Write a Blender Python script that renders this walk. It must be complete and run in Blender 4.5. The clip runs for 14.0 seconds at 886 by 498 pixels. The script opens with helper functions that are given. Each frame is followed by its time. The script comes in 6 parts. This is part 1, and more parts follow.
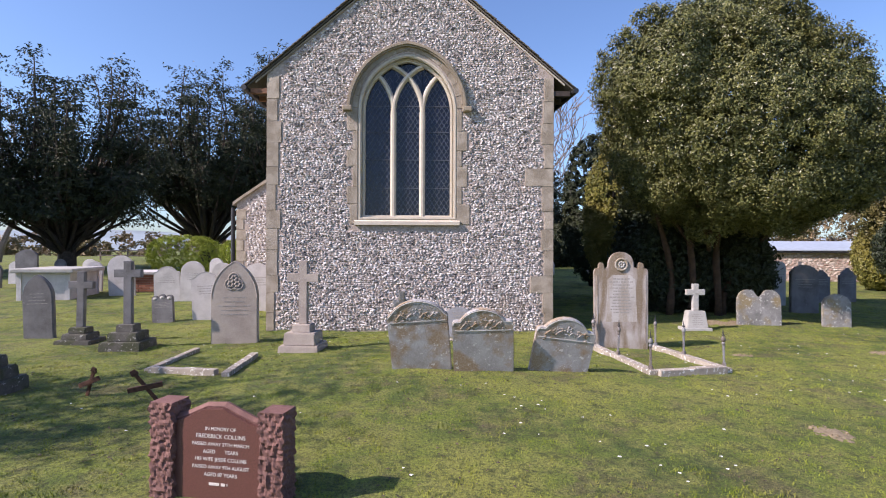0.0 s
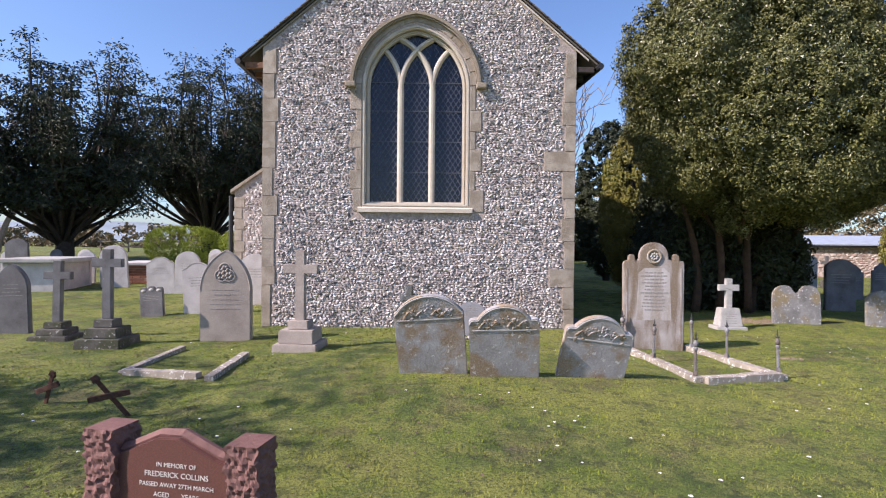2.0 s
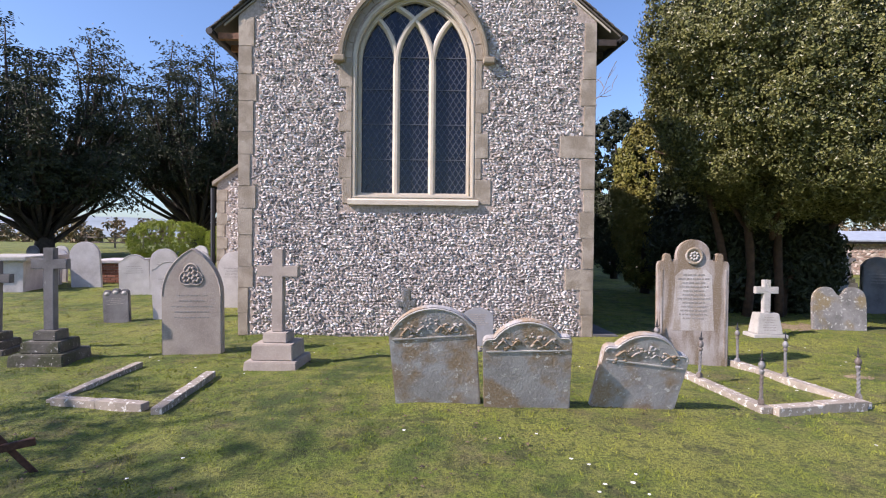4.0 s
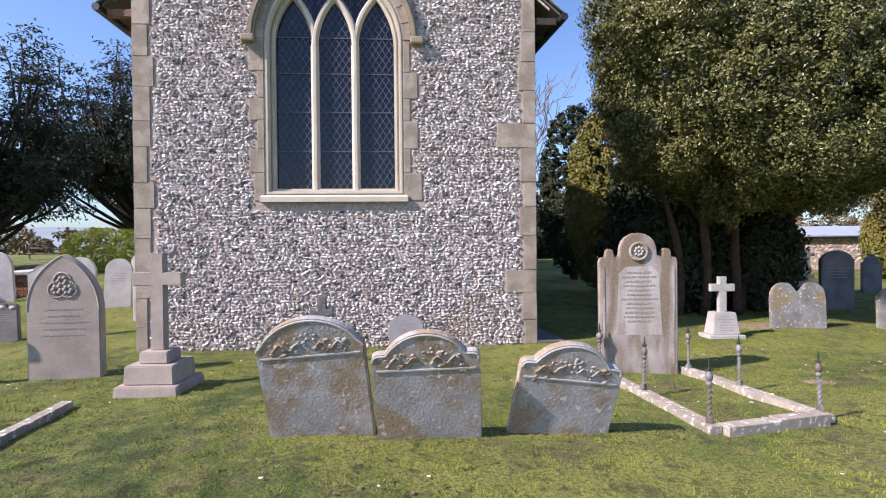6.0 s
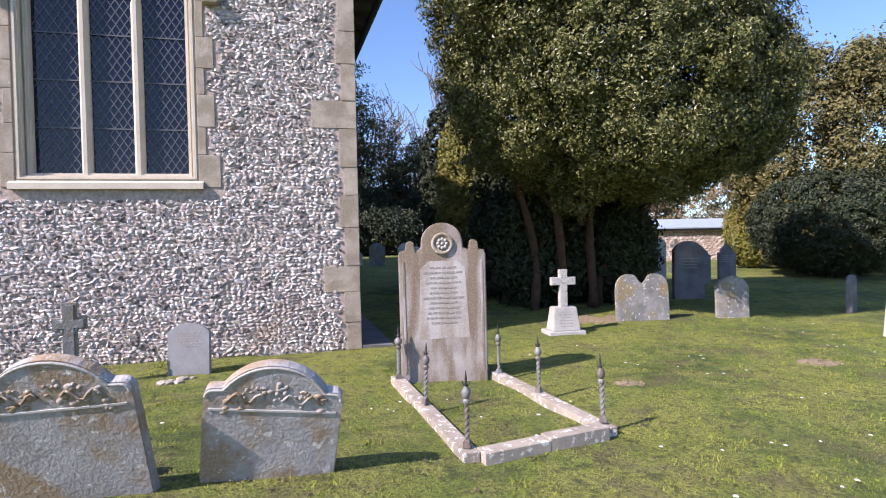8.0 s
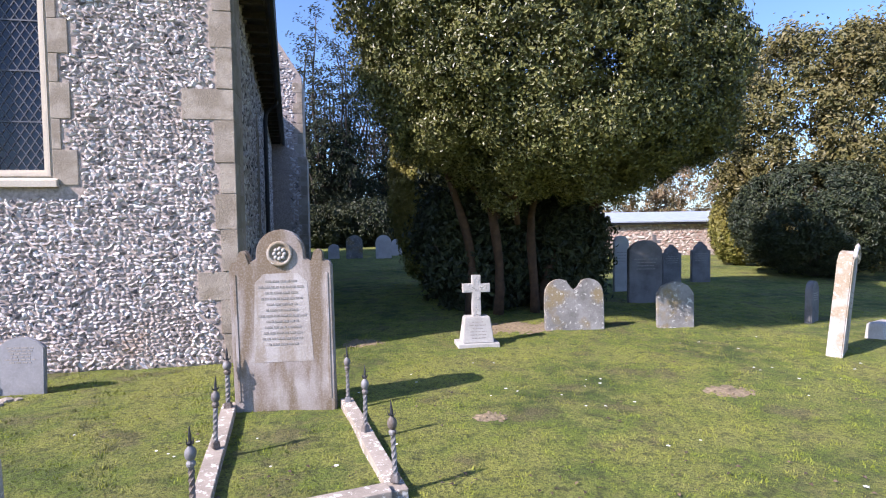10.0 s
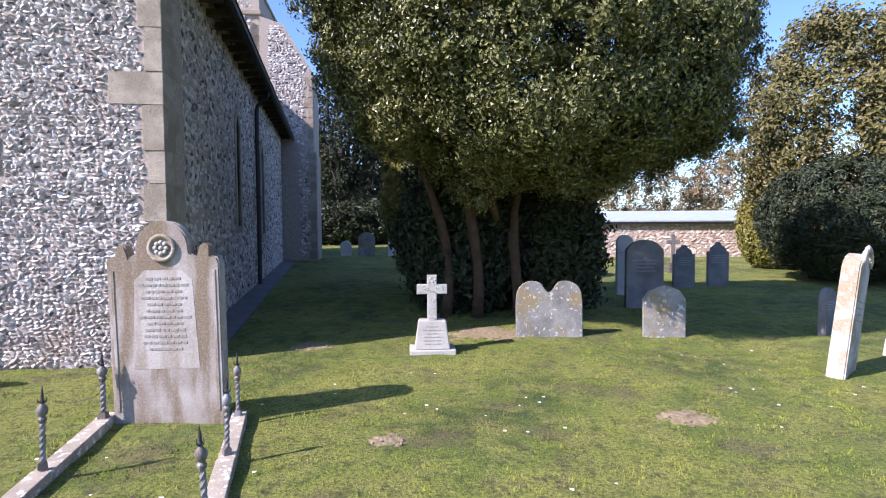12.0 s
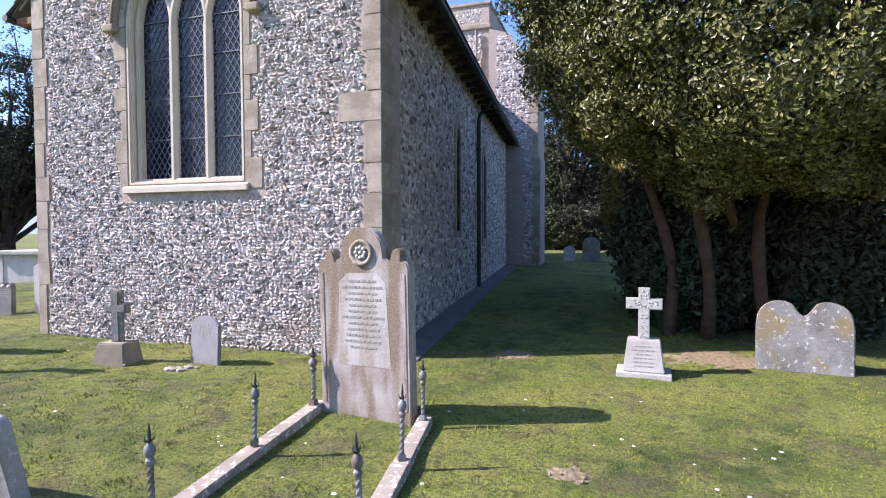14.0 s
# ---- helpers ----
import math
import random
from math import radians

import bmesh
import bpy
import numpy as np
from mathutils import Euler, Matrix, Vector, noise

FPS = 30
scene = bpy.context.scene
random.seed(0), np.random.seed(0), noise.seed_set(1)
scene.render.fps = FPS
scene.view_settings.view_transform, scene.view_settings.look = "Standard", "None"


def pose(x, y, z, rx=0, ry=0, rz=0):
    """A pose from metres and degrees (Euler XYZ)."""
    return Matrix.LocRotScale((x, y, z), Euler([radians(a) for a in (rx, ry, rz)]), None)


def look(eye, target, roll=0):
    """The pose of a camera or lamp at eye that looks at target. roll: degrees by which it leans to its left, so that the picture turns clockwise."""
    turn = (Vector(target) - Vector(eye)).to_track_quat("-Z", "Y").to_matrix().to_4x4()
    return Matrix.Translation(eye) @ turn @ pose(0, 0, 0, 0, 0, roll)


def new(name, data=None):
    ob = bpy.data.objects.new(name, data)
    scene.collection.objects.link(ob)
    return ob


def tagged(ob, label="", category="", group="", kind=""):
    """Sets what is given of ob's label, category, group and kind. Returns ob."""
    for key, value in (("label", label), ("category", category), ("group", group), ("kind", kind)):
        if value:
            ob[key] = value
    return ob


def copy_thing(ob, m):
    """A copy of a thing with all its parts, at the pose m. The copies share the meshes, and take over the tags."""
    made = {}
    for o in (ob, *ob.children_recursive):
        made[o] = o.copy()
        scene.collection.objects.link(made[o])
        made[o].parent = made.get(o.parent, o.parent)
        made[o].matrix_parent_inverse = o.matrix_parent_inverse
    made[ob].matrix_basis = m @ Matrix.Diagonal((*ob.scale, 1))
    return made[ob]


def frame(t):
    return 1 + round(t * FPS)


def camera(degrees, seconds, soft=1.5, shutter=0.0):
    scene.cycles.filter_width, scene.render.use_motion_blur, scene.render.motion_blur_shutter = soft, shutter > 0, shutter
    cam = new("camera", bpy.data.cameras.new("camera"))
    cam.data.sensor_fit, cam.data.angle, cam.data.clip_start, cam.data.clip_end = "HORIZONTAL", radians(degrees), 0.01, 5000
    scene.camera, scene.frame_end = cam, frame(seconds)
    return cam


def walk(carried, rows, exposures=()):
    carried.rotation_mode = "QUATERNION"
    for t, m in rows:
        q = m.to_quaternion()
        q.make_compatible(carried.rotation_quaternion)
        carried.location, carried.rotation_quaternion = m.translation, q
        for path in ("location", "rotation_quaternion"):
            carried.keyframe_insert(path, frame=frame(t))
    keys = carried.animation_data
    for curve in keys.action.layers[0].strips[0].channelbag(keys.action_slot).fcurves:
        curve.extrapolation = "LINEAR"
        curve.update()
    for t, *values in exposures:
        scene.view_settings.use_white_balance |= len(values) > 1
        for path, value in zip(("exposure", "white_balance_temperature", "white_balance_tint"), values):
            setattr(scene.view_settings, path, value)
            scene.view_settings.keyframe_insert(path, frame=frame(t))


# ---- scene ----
cam = camera(79.0, 14.0, soft=1.1)
# seconds, x, y, z, yaw, pitch, roll
PATH = [
    (0.0, 0.533, -10.682, 1.619, -1.239, 0.052, -0.235),
    (0.5, 0.548, -10.519, 1.604, -1.159, 0.016, -0.427),
    (1.0, 0.469, -10.283, 1.580, -1.060, -0.242, -0.715),
    (1.5, 0.404, -10.068, 1.572, -0.969, -0.337, -0.655),
    (2.0, 0.429, -9.803, 1.549, -0.784, -0.622, -0.572),
    (2.5, 0.477, -9.562, 1.566, -0.678, -0.633, -0.676),
    (5.0, 0.274, -8.101, 1.573, -1.786, -1.356, -0.284),
    (5.5, 0.537, -7.955, 1.516, -2.178, -0.993, 0.118),
    (6.0, 1.024, -7.798, 1.498, -4.136, -0.636, 0.543),
    (6.5, 1.376, -7.598, 1.448, -6.989, -0.519, 0.841),
    (7.0, 1.697, -7.352, 1.431, -10.385, -0.543, 1.030),
    (7.5, 2.067, -7.230, 1.384, -11.955, -0.780, 1.304),
    (8.0, 2.484, -7.124, 1.442, -12.726, -1.206, 1.194),
    (8.5, 2.846, -7.022, 1.490, -12.625, -1.745, 0.987),
    (11.0, 4.857, -6.551, 1.633, -9.202, -2.549, 0.697),
    (11.5, 5.079, -6.431, 1.561, -8.305, -2.548, 0.410),
    (12.0, 5.291, -6.303, 1.548, -6.846, -2.564, 0.351),
    (12.5, 5.592, -6.219, 1.586, 0.729, -2.553, 0.647),
    (13.0, 5.703, -6.137, 1.608, 10.148, -2.367, 0.315),
    (13.5, 5.659, -6.028, 1.585, 14.908, -2.253, 0.231),
    (14.0, 5.599, -5.946, 1.565, 17.493, -2.007, 0.195),
]
TINT = 24
walk(cam, [(t, pose(x, y, z, 90 + p, r, w)) for t, x, y, z, w, p, r in PATH], [(t, e, k, TINT) for t, e, k in ((0, 0.58, 6900), (2.5, 0.59, 6900), (5, 0.63, 6850), (8, 0.80, 6700), (11, 1.0, 6450), (14, 1.05, 6500))])

# ---- light ----
SUN_ELEVATION, SUN_AZIMUTH = 39.0, 249.0   # azimuth clockwise from +y
world = bpy.data.worlds.new("sky")
scene.world = world
world.use_nodes = True
wn = world.node_tree
sky = wn.nodes.new("ShaderNodeTexSky")
sky.sky_type, sky.sun_disc = "NISHITA", False
sky.sun_elevation, sky.sun_rotation = radians(SUN_ELEVATION), radians(SUN_AZIMUTH)
sky.air_density, sky.dust_density, sky.ozone_density = 1.0, 1.1, 3.0
clear = wn.nodes.new("ShaderNodeMix")      # clear spring air: a deeper blue
clear.data_type, clear.blend_type = "RGBA", "MULTIPLY"
clear.inputs["Factor"].default_value, clear.inputs[7].default_value = 1.0, (0.85, 1.07, 1.29, 1)
wn.links.new(sky.outputs[0], clear.inputs[6])
wn.links.new(clear.outputs[2], wn.nodes["Background"].inputs[0])
wn.nodes["Background"].inputs[1].default_value = 0.118
sun = new("sun", bpy.data.lights.new("sun", "SUN"))
sun.data.energy, sun.data.angle, sun.data.color = 4.9, radians(0.55), (1.0, 0.955, 0.90)
sa, se = radians(SUN_AZIMUTH), radians(SUN_ELEVATION)
sun.matrix_world = look((30 * math.sin(sa) * math.cos(se), 30 * math.cos(sa) * math.cos(se), 30 * math.sin(se)), (0, 0, 0))

# ---- helpers of this place ----
rng = np.random.default_rng(7)


def rise(y):
    """The lawn climbs gently behind the chancel's east wall."""
    return 0.018 * min(max(y, 0.0), 33.0)


def mound(x, y):
    """A low swell of the lawn under the row of leaning stones."""
    return 0.10 * np.exp(-((x - 1.0) / 2.4) ** 2 - ((y + 3.9) / 1.7) ** 2)


def finish(name, bm, material, smooth=False):
    me = bpy.data.meshes.new(name)
    bmesh.ops.recalc_face_normals(bm, faces=bm.faces)
    bm.to_mesh(me)
    bm.free()
    me.materials.append(material)
    if smooth:
        me.polygons.foreach_set("use_smooth", [True] * len(me.polygons))
    return me


def part(name, bm, material, parent, label="", smooth=False):
    me = bm if isinstance(bm, bpy.types.Mesh) else finish(name, bm, material, smooth)
    ob = new(name, me)
    ob.parent = parent
    return tagged(ob, label)


def thing(name, m, label, category, group="", kind=""):
    ob = new(name)
    ob.empty_display_size = 0.2
    ob.matrix_world = m
    return tagged(ob, label, category, group, kind)


def structure(name, bm, material, label="", category="", smooth=False):
    me = bm if isinstance(bm, bpy.types.Mesh) else finish(name, bm, material, smooth)
    return tagged(new(name, me), label, category, "", "structure")


def soup(name, verts, faces, material, smooth=False):
    """A mesh from arrays: verts (n, 3), faces (m, 3 or 4)."""
    me = bpy.data.meshes.new(name)
    verts, faces = np.asarray(verts, np.float32), np.asarray(faces, np.int32)
    k = faces.shape[1]
    me.vertices.add(len(verts))
    me.vertices.foreach_set("co", verts.ravel())
    me.loops.add(faces.size)
    me.loops.foreach_set("vertex_index", faces.ravel())
    me.polygons.add(len(faces))
    me.polygons.foreach_set("loop_start", np.arange(0, faces.size, k, dtype=np.int32))
    me.polygons.foreach_set("loop_total", np.full(len(faces), k, np.int32))
    me.materials.append(material)
    me.update(calc_edges=True)
    me.polygons.foreach_set("use_smooth", [smooth] * len(faces))
    return me


def box(x0, x1, y0, y1, z0, z1, bevel=0.0, bm=None):
    own = bmesh.new()
    bmesh.ops.create_cube(own, size=1)
    for v in own.verts:
        v.co = Vector(((x0 + x1) / 2 + v.co.x * (x1 - x0), (y0 + y1) / 2 + v.co.y * (y1 - y0), (z0 + z1) / 2 + v.co.z * (z1 - z0)))
    if bevel:
        bmesh.ops.bevel(own, geom=own.edges[:], offset=bevel, segments=2, affect="EDGES", profile=0.6)
    return join(bm, own)


def join(bm, own, m=None):
    if m is not None:
        own.transform(m)
    if bm is None:
        return own
    me = bpy.data.meshes.new("tmp")
    own.to_mesh(me)
    own.free()
    bm.from_mesh(me)
    bpy.data.meshes.remove(me)
    return bm


def taper(w0, d0, w1, d1, z0, z1, bevel=0.01, bm=None):
    """A block that narrows upwards."""
    own = bmesh.new()
    bmesh.ops.create_cube(own, size=1)
    for v in own.verts:
        w, d, z = (w1, d1, z1) if v.co.z > 0 else (w0, d0, z0)
        v.co = Vector((v.co.x * w, v.co.y * d, z))
    if bevel:
        bmesh.ops.bevel(own, geom=own.edges[:], offset=bevel, segments=2, affect="EDGES")
    return join(bm, own)


def plate(outline, y0, y1, holes=(), bevel=0.0, bm=None):
    """An outline of (x, z) pairs, with holes, between y0 (front) and y1."""
    own = bmesh.new()
    edges = []
    for loop in (outline, *holes):
        vs = [own.verts.new((x, y0, z)) for x, z in loop]
        edges += [own.edges.new((vs[i], vs[(i + 1) % len(vs)])) for i in range(len(vs))]
    if holes:
        bmesh.ops.triangle_fill(own, use_beauty=True, use_dissolve=False, edges=edges)
    else:
        own.faces.new([own.verts[i] for i in range(len(own.verts))]) if own.verts.ensure_lookup_table() is None else None
    rim = [e for e in own.edges if e.is_boundary]
    out = bmesh.ops.extrude_face_region(own, geom=own.faces[:])
    moved = [g for g in out["geom"] if isinstance(g, bmesh.types.BMVert)]
    for v in moved:
        v.co.y = y1
    bmesh.ops.recalc_face_normals(own, faces=own.faces)
    if bevel:
        sharp = [e for e in own.edges if len(e.link_faces) == 2 and abs(e.link_faces[0].normal.y) + abs(e.link_faces[1].normal.y) > 0.9
                 and min(abs(e.link_faces[0].normal.y), abs(e.link_faces[1].normal.y)) < 0.5]
        bmesh.ops.bevel(own, geom=sharp, offset=bevel, segments=2, affect="EDGES", clamp_overlap=True)
    return join(bm, own)


def lathe(profile, n=12, bm=None, at=(0, 0, 0)):
    own = bmesh.new()
    rings = [[own.verts.new((at[0] + r * math.cos(2 * math.pi * i / n), at[1] + r * math.sin(2 * math.pi * i / n), at[2] + z)) for i in range(n)] for r, z in profile]
    for a, b in zip(rings, rings[1:]):
        for i in range(n):
            own.faces.new((a[i], a[(i + 1) % n], b[(i + 1) % n], b[i]))
    own.faces.new(rings[0][::-1])
    own.faces.new(rings[-1])
    return join(bm, own)


def tube(points, radii, n=6, bm=None):
    """A tapered limb along points."""
    own = bm if bm is not None else bmesh.new()
    rings = []
    for i, p in enumerate(points):
        d = (points[min(i + 1, len(points) - 1)] - points[max(i - 1, 0)]).normalized()
        a = d.orthogonal().normalized()
        b = d.cross(a)
        rings.append([own.verts.new(p + (a * math.cos(2 * math.pi * k / n) + b * math.sin(2 * math.pi * k / n)) * radii[i]) for k in range(n)])
    for r, s in zip(rings, rings[1:]):
        q = min(range(n), key=lambda k: (r[0].co - s[k].co).length)
        for k in range(n):
            own.faces.new((r[k], r[(k + 1) % n], s[(k + 1 + q) % n], s[(k + q) % n]))
    own.faces.new(rings[-1])
    own.faces.new(rings[0][::-1])
    return own


def bar(path, half, y0, y1, bm=None):
    """A chamfered stone bar along a path of (x, z) pairs, from its front y0 to its back y1."""
    own = bm if bm is not None else bmesh.new()
    rings = []
    for i, (x, z) in enumerate(path):
        (xa, za), (xb, zb) = path[max(i - 1, 0)], path[min(i + 1, len(path) - 1)]
        l = math.hypot(xb - xa, zb - za)
        nx, nz = -(zb - za) / l, (xb - xa) / l
        rings.append([own.verts.new((x + nx * s * half, y, z + nz * s * half)) for s, y in ((-1, y1), (-1, y0 + 0.06), (-0.35, y0), (0.35, y0), (1, y0 + 0.06), (1, y1))])
    for a, b in zip(rings, rings[1:]):
        for k in range(6):
            own.faces.new((a[k], a[(k + 1) % 6], b[(k + 1) % 6], b[k]))
    own.faces.new(rings[0][::-1])
    own.faces.new(rings[-1])
    return own


# ---- materials ----
def nodes(name):
    mat = bpy.data.materials.new(name)
    mat.use_nodes = True
    return mat, mat.node_tree, mat.node_tree.nodes["Principled BSDF"]


def ramp(nt, source, stops):
    r = nt.nodes.new("ShaderNodeValToRGB")
    while len(r.color_ramp.elements) < len(stops):
        r.color_ramp.elements.new(0.5)
    for e, (p, c) in zip(r.color_ramp.elements, stops):
        e.position, e.color = p, (*c, 1) if len(c) == 3 else c
    nt.links.new(source, r.inputs[0])
    return r.outputs[0]


def noise_of(nt, where, scale, detail=4, rough=0.55):
    n = nt.nodes.new("ShaderNodeTexNoise")
    n.inputs["Scale"].default_value, n.inputs["Detail"].default_value, n.inputs["Roughness"].default_value = scale, detail, rough
    nt.links.new(where, n.inputs["Vector"])
    return n.outputs["Fac"]


def mixed(nt, fac, a, b, blend="MIX"):
    m = nt.nodes.new("ShaderNodeMix")
    m.data_type, m.blend_type = "RGBA", blend
    for sock, v in ((m.inputs["Factor"], fac), (m.inputs[6], a), (m.inputs[7], b)):
        if isinstance(v, bpy.types.NodeSocket):
            nt.links.new(v, sock)
        elif isinstance(v, tuple):
            sock.default_value = (*v, 1)
        else:
            sock.default_value = v
    return m.outputs[2]


def relief(nt, bsdf, height, strength=0.3, distance=0.01):
    b = nt.nodes.new("ShaderNodeBump")
    b.inputs["Strength"].default_value, b.inputs["Distance"].default_value = strength, distance
    nt.links.new(height, b.inputs["Height"])
    nt.links.new(b.outputs[0], bsdf.inputs["Normal"])


def place_of(nt, shifted=True):
    """Object coordinates, shifted at random from object to object."""
    co = nt.nodes.new("ShaderNodeTexCoord")
    if not shifted:
        return co.outputs["Object"]
    info = nt.nodes.new("ShaderNodeObjectInfo")
    add = nt.nodes.new("ShaderNodeVectorMath")
    add.operation = "MULTIPLY_ADD"
    add.inputs[1].default_value = (1, 1, 1)
    scale = nt.nodes.new("ShaderNodeMath")
    scale.operation, scale.inputs[1].default_value = "MULTIPLY", 37.0
    nt.links.new(info.outputs["Random"], scale.inputs[0])
    nt.links.new(co.outputs["Object"], add.inputs[0])
    nt.links.new(scale.outputs[0], add.inputs[2])
    return add.outputs[0]


def stone(name, light, dark, lichen=(0.55, 0.54, 0.47), spots=0.62, stain=None, streak=True, rough=0.9, bump=0.5, grain=60.0, stain_at=0.45):
    """Weathered stone: mottling, streaks, pale lichen spots and pitted relief."""
    mat, nt, bsdf = nodes(name)
    w = place_of(nt)
    base = ramp(nt, noise_of(nt, w, 3.0, 6, 0.65), [(0.32, dark), (0.66, light)])
    if stain:
        stretch = nt.nodes.new("ShaderNodeMapping")
        stretch.inputs["Scale"].default_value = (5.0, 5.0, 0.9) if streak else (3.2, 3.2, 3.2)
        nt.links.new(w, stretch.inputs["Vector"])
        base = mixed(nt, ramp(nt, noise_of(nt, stretch.outputs[0], 1.0, 5), [(stain_at, (0, 0, 0)), (stain_at + 0.13, (0.9, 0.9, 0.9))]), base, stain)
    fine = noise_of(nt, w, grain, 3)
    base = mixed(nt, ramp(nt, fine, [(0.45, (0.0, 0.0, 0.0)), (0.8, (0.28, 0.28, 0.28))]), base, tuple(min(1, c * 1.5) for c in light))
    spot = ramp(nt, noise_of(nt, w, 17.0, 5, 0.7), [(spots, (0, 0, 0)), (spots + 0.05, (0.85, 0.85, 0.85))])
    base = mixed(nt, spot, base, lichen)
    nt.links.new(base, bsdf.inputs["Base Color"])
    bsdf.inputs["Roughness"].default_value = rough
    rise_ = mixed(nt, 0.5, fine, noise_of(nt, w, 14.0, 6, 0.7))
    relief(nt, bsdf, rise_, bump, 0.012)
    return mat


def plain(name, color, rough=0.7, metal=0.0, scale=30.0, vary=0.35, bump=0.15):
    mat, nt, bsdf = nodes(name)
    w = place_of(nt)
    n = noise_of(nt, w, scale, 5, 0.6)
    nt.links.new(ramp(nt, n, [(0.3, tuple(c * (1 - vary) for c in color)), (0.7, tuple(min(1, c * (1 + vary)) for c in color))]), bsdf.inputs["Base Color"])
    bsdf.inputs["Roughness"].default_value, bsdf.inputs["Metallic"].default_value = rough, metal
    relief(nt, bsdf, n, bump, 0.006)
    return mat


def by_piece(name, stops, rough=0.6, joined=True, patch=None, gloss=None):
    """Colour from piece to piece: islands of a joined mesh, or single objects."""
    mat, nt, bsdf = nodes(name)
    if joined:
        r = nt.nodes.new("ShaderNodeNewGeometry").outputs["Random Per Island"]
    else:
        r = nt.nodes.new("ShaderNodeObjectInfo").outputs["Random"]
    col = ramp(nt, r, stops)
    where = nt.nodes.new("ShaderNodeNewGeometry").outputs["Position"]
    if patch:
        col = mixed(nt, ramp(nt, noise_of(nt, where, patch[0], 4), [(patch[1], (0, 0, 0)), (patch[1] + 0.15, (0.7, 0.7, 0.7))]), col, patch[2])
    fine = noise_of(nt, where, 70.0, 3)
    col = mixed(nt, ramp(nt, fine, [(0.45, (0, 0, 0)), (0.75, (0.2, 0.2, 0.2))]), col, (0.45, 0.40, 0.35))
    nt.links.new(col, bsdf.inputs["Base Color"])
    bsdf.inputs["Roughness"].default_value = rough
    return mat


FLINT = [(0.0, (0.08, 0.075, 0.08)), (0.09, (0.17, 0.15, 0.15)), (0.17, (0.34, 0.295, 0.28)), (0.45, (0.46, 0.41, 0.395)), (0.7, (0.575, 0.53, 0.515)), (1.0, (0.74, 0.70, 0.685))]
M_FLINT = by_piece("flint_joined", FLINT, 0.72, True, (0.9, 0.6, (0.36, 0.25, 0.17)))
M_FLINT_ONE = by_piece("flint_single", FLINT, 0.72, False, (0.9, 0.6, (0.36, 0.25, 0.17)))
M_MORTAR = plain("lime_mortar", (0.40, 0.33, 0.29), 0.95, 0, 26.0, 0.35, 0.6)
M_ASHLAR = stone("ashlar_sandstone", (0.43, 0.365, 0.295), (0.285, 0.24, 0.195), (0.5, 0.46, 0.39), 0.66, (0.25, 0.205, 0.155), False, 0.9, 0.8)
M_WINDOW_STONE = stone("window_limestone", (0.60, 0.535, 0.44), (0.47, 0.41, 0.335), (0.62, 0.57, 0.48), 0.72, None, True, 0.85, 0.25)
M_HOOD = stone("weathered_hood_stone", (0.33, 0.27, 0.20), (0.20, 0.165, 0.125), (0.42, 0.37, 0.28), 0.66)
M_GLASS, nt, b = nodes("leaded_glass")
b.inputs["Base Color"].default_value = (0.007, 0.012, 0.028, 1)
b.inputs["Roughness"].default_value, b.inputs["IOR"].default_value, b.inputs["Transmission Weight"].default_value = 0.03, 1.5, 0.15
b.inputs["Specular IOR Level"].default_value = 0.38
relief(nt, b, noise_of(nt, place_of(nt), 7.0, 3), 0.10, 0.02)
M_LEAD = plain("lead_came", (0.11, 0.115, 0.135), 0.6, 0.2, 40.0, 0.2, 0.1)
M_TILE = by_piece("roof_tile", [(0, (0.075, 0.065, 0.06)), (0.5, (0.12, 0.10, 0.085)), (1, (0.17, 0.14, 0.11))], 0.85, True, (0.8, 0.55, (0.16, 0.15, 0.09)))
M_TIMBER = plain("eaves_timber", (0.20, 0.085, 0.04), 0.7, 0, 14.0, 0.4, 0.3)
M_IRON = plain("cast_iron", (0.055, 0.055, 0.06), 0.55, 0.6, 50.0, 0.4, 0.3)
M_PAINT_IRON = stone("grey_painted_iron", (0.27, 0.27, 0.28), (0.12, 0.115, 0.115), (0.5, 0.5, 0.5), 0.66, (0.10, 0.07, 0.05), True, 0.6, 0.3)
M_RUST = plain("rusted_iron", (0.10, 0.045, 0.028), 0.85, 0.2, 30.0, 0.5, 0.5)
M_BEIGE = stone("beige_headstone", (0.40, 0.345, 0.30), (0.27, 0.225, 0.20), (0.55, 0.50, 0.44), 0.70, None)
M_GREY = stone("grey_headstone", (0.40, 0.39, 0.395), (0.255, 0.24, 0.23), (0.60, 0.58, 0.55), 0.60, (0.27, 0.185, 0.105), False, 0.9, 0.9, 45.0, 0.45)
# Headstone stone made paler, so that raised edges look sunlit.
M_RIM = stone("sunlit_rim_stone", (0.46, 0.44, 0.42), (0.30, 0.285, 0.265), (0.66, 0.64, 0.6), 0.62)
M_TALL = stone("stained_limestone", (0.43, 0.395, 0.38), (0.26, 0.215, 0.185), (0.55, 0.52, 0.46), 0.68, (0.17, 0.12, 0.07), stain_at=0.39)
M_TALL_PANEL = stone("pale_worn_limestone", (0.47, 0.44, 0.425), (0.34, 0.305, 0.28), (0.52, 0.5, 0.48), 0.70, (0.30, 0.25, 0.20))
M_SLATE = stone("smooth_grey_stone", (0.26, 0.265, 0.285), (0.18, 0.18, 0.19), (0.42, 0.42, 0.42), 0.7, None, True, 0.7, 0.15)
M_CREST = stone("weathered_cream_stone", (0.47, 0.45, 0.43), (0.32, 0.30, 0.28), (0.6, 0.58, 0.55), 0.60, (0.26, 0.20, 0.13), False)
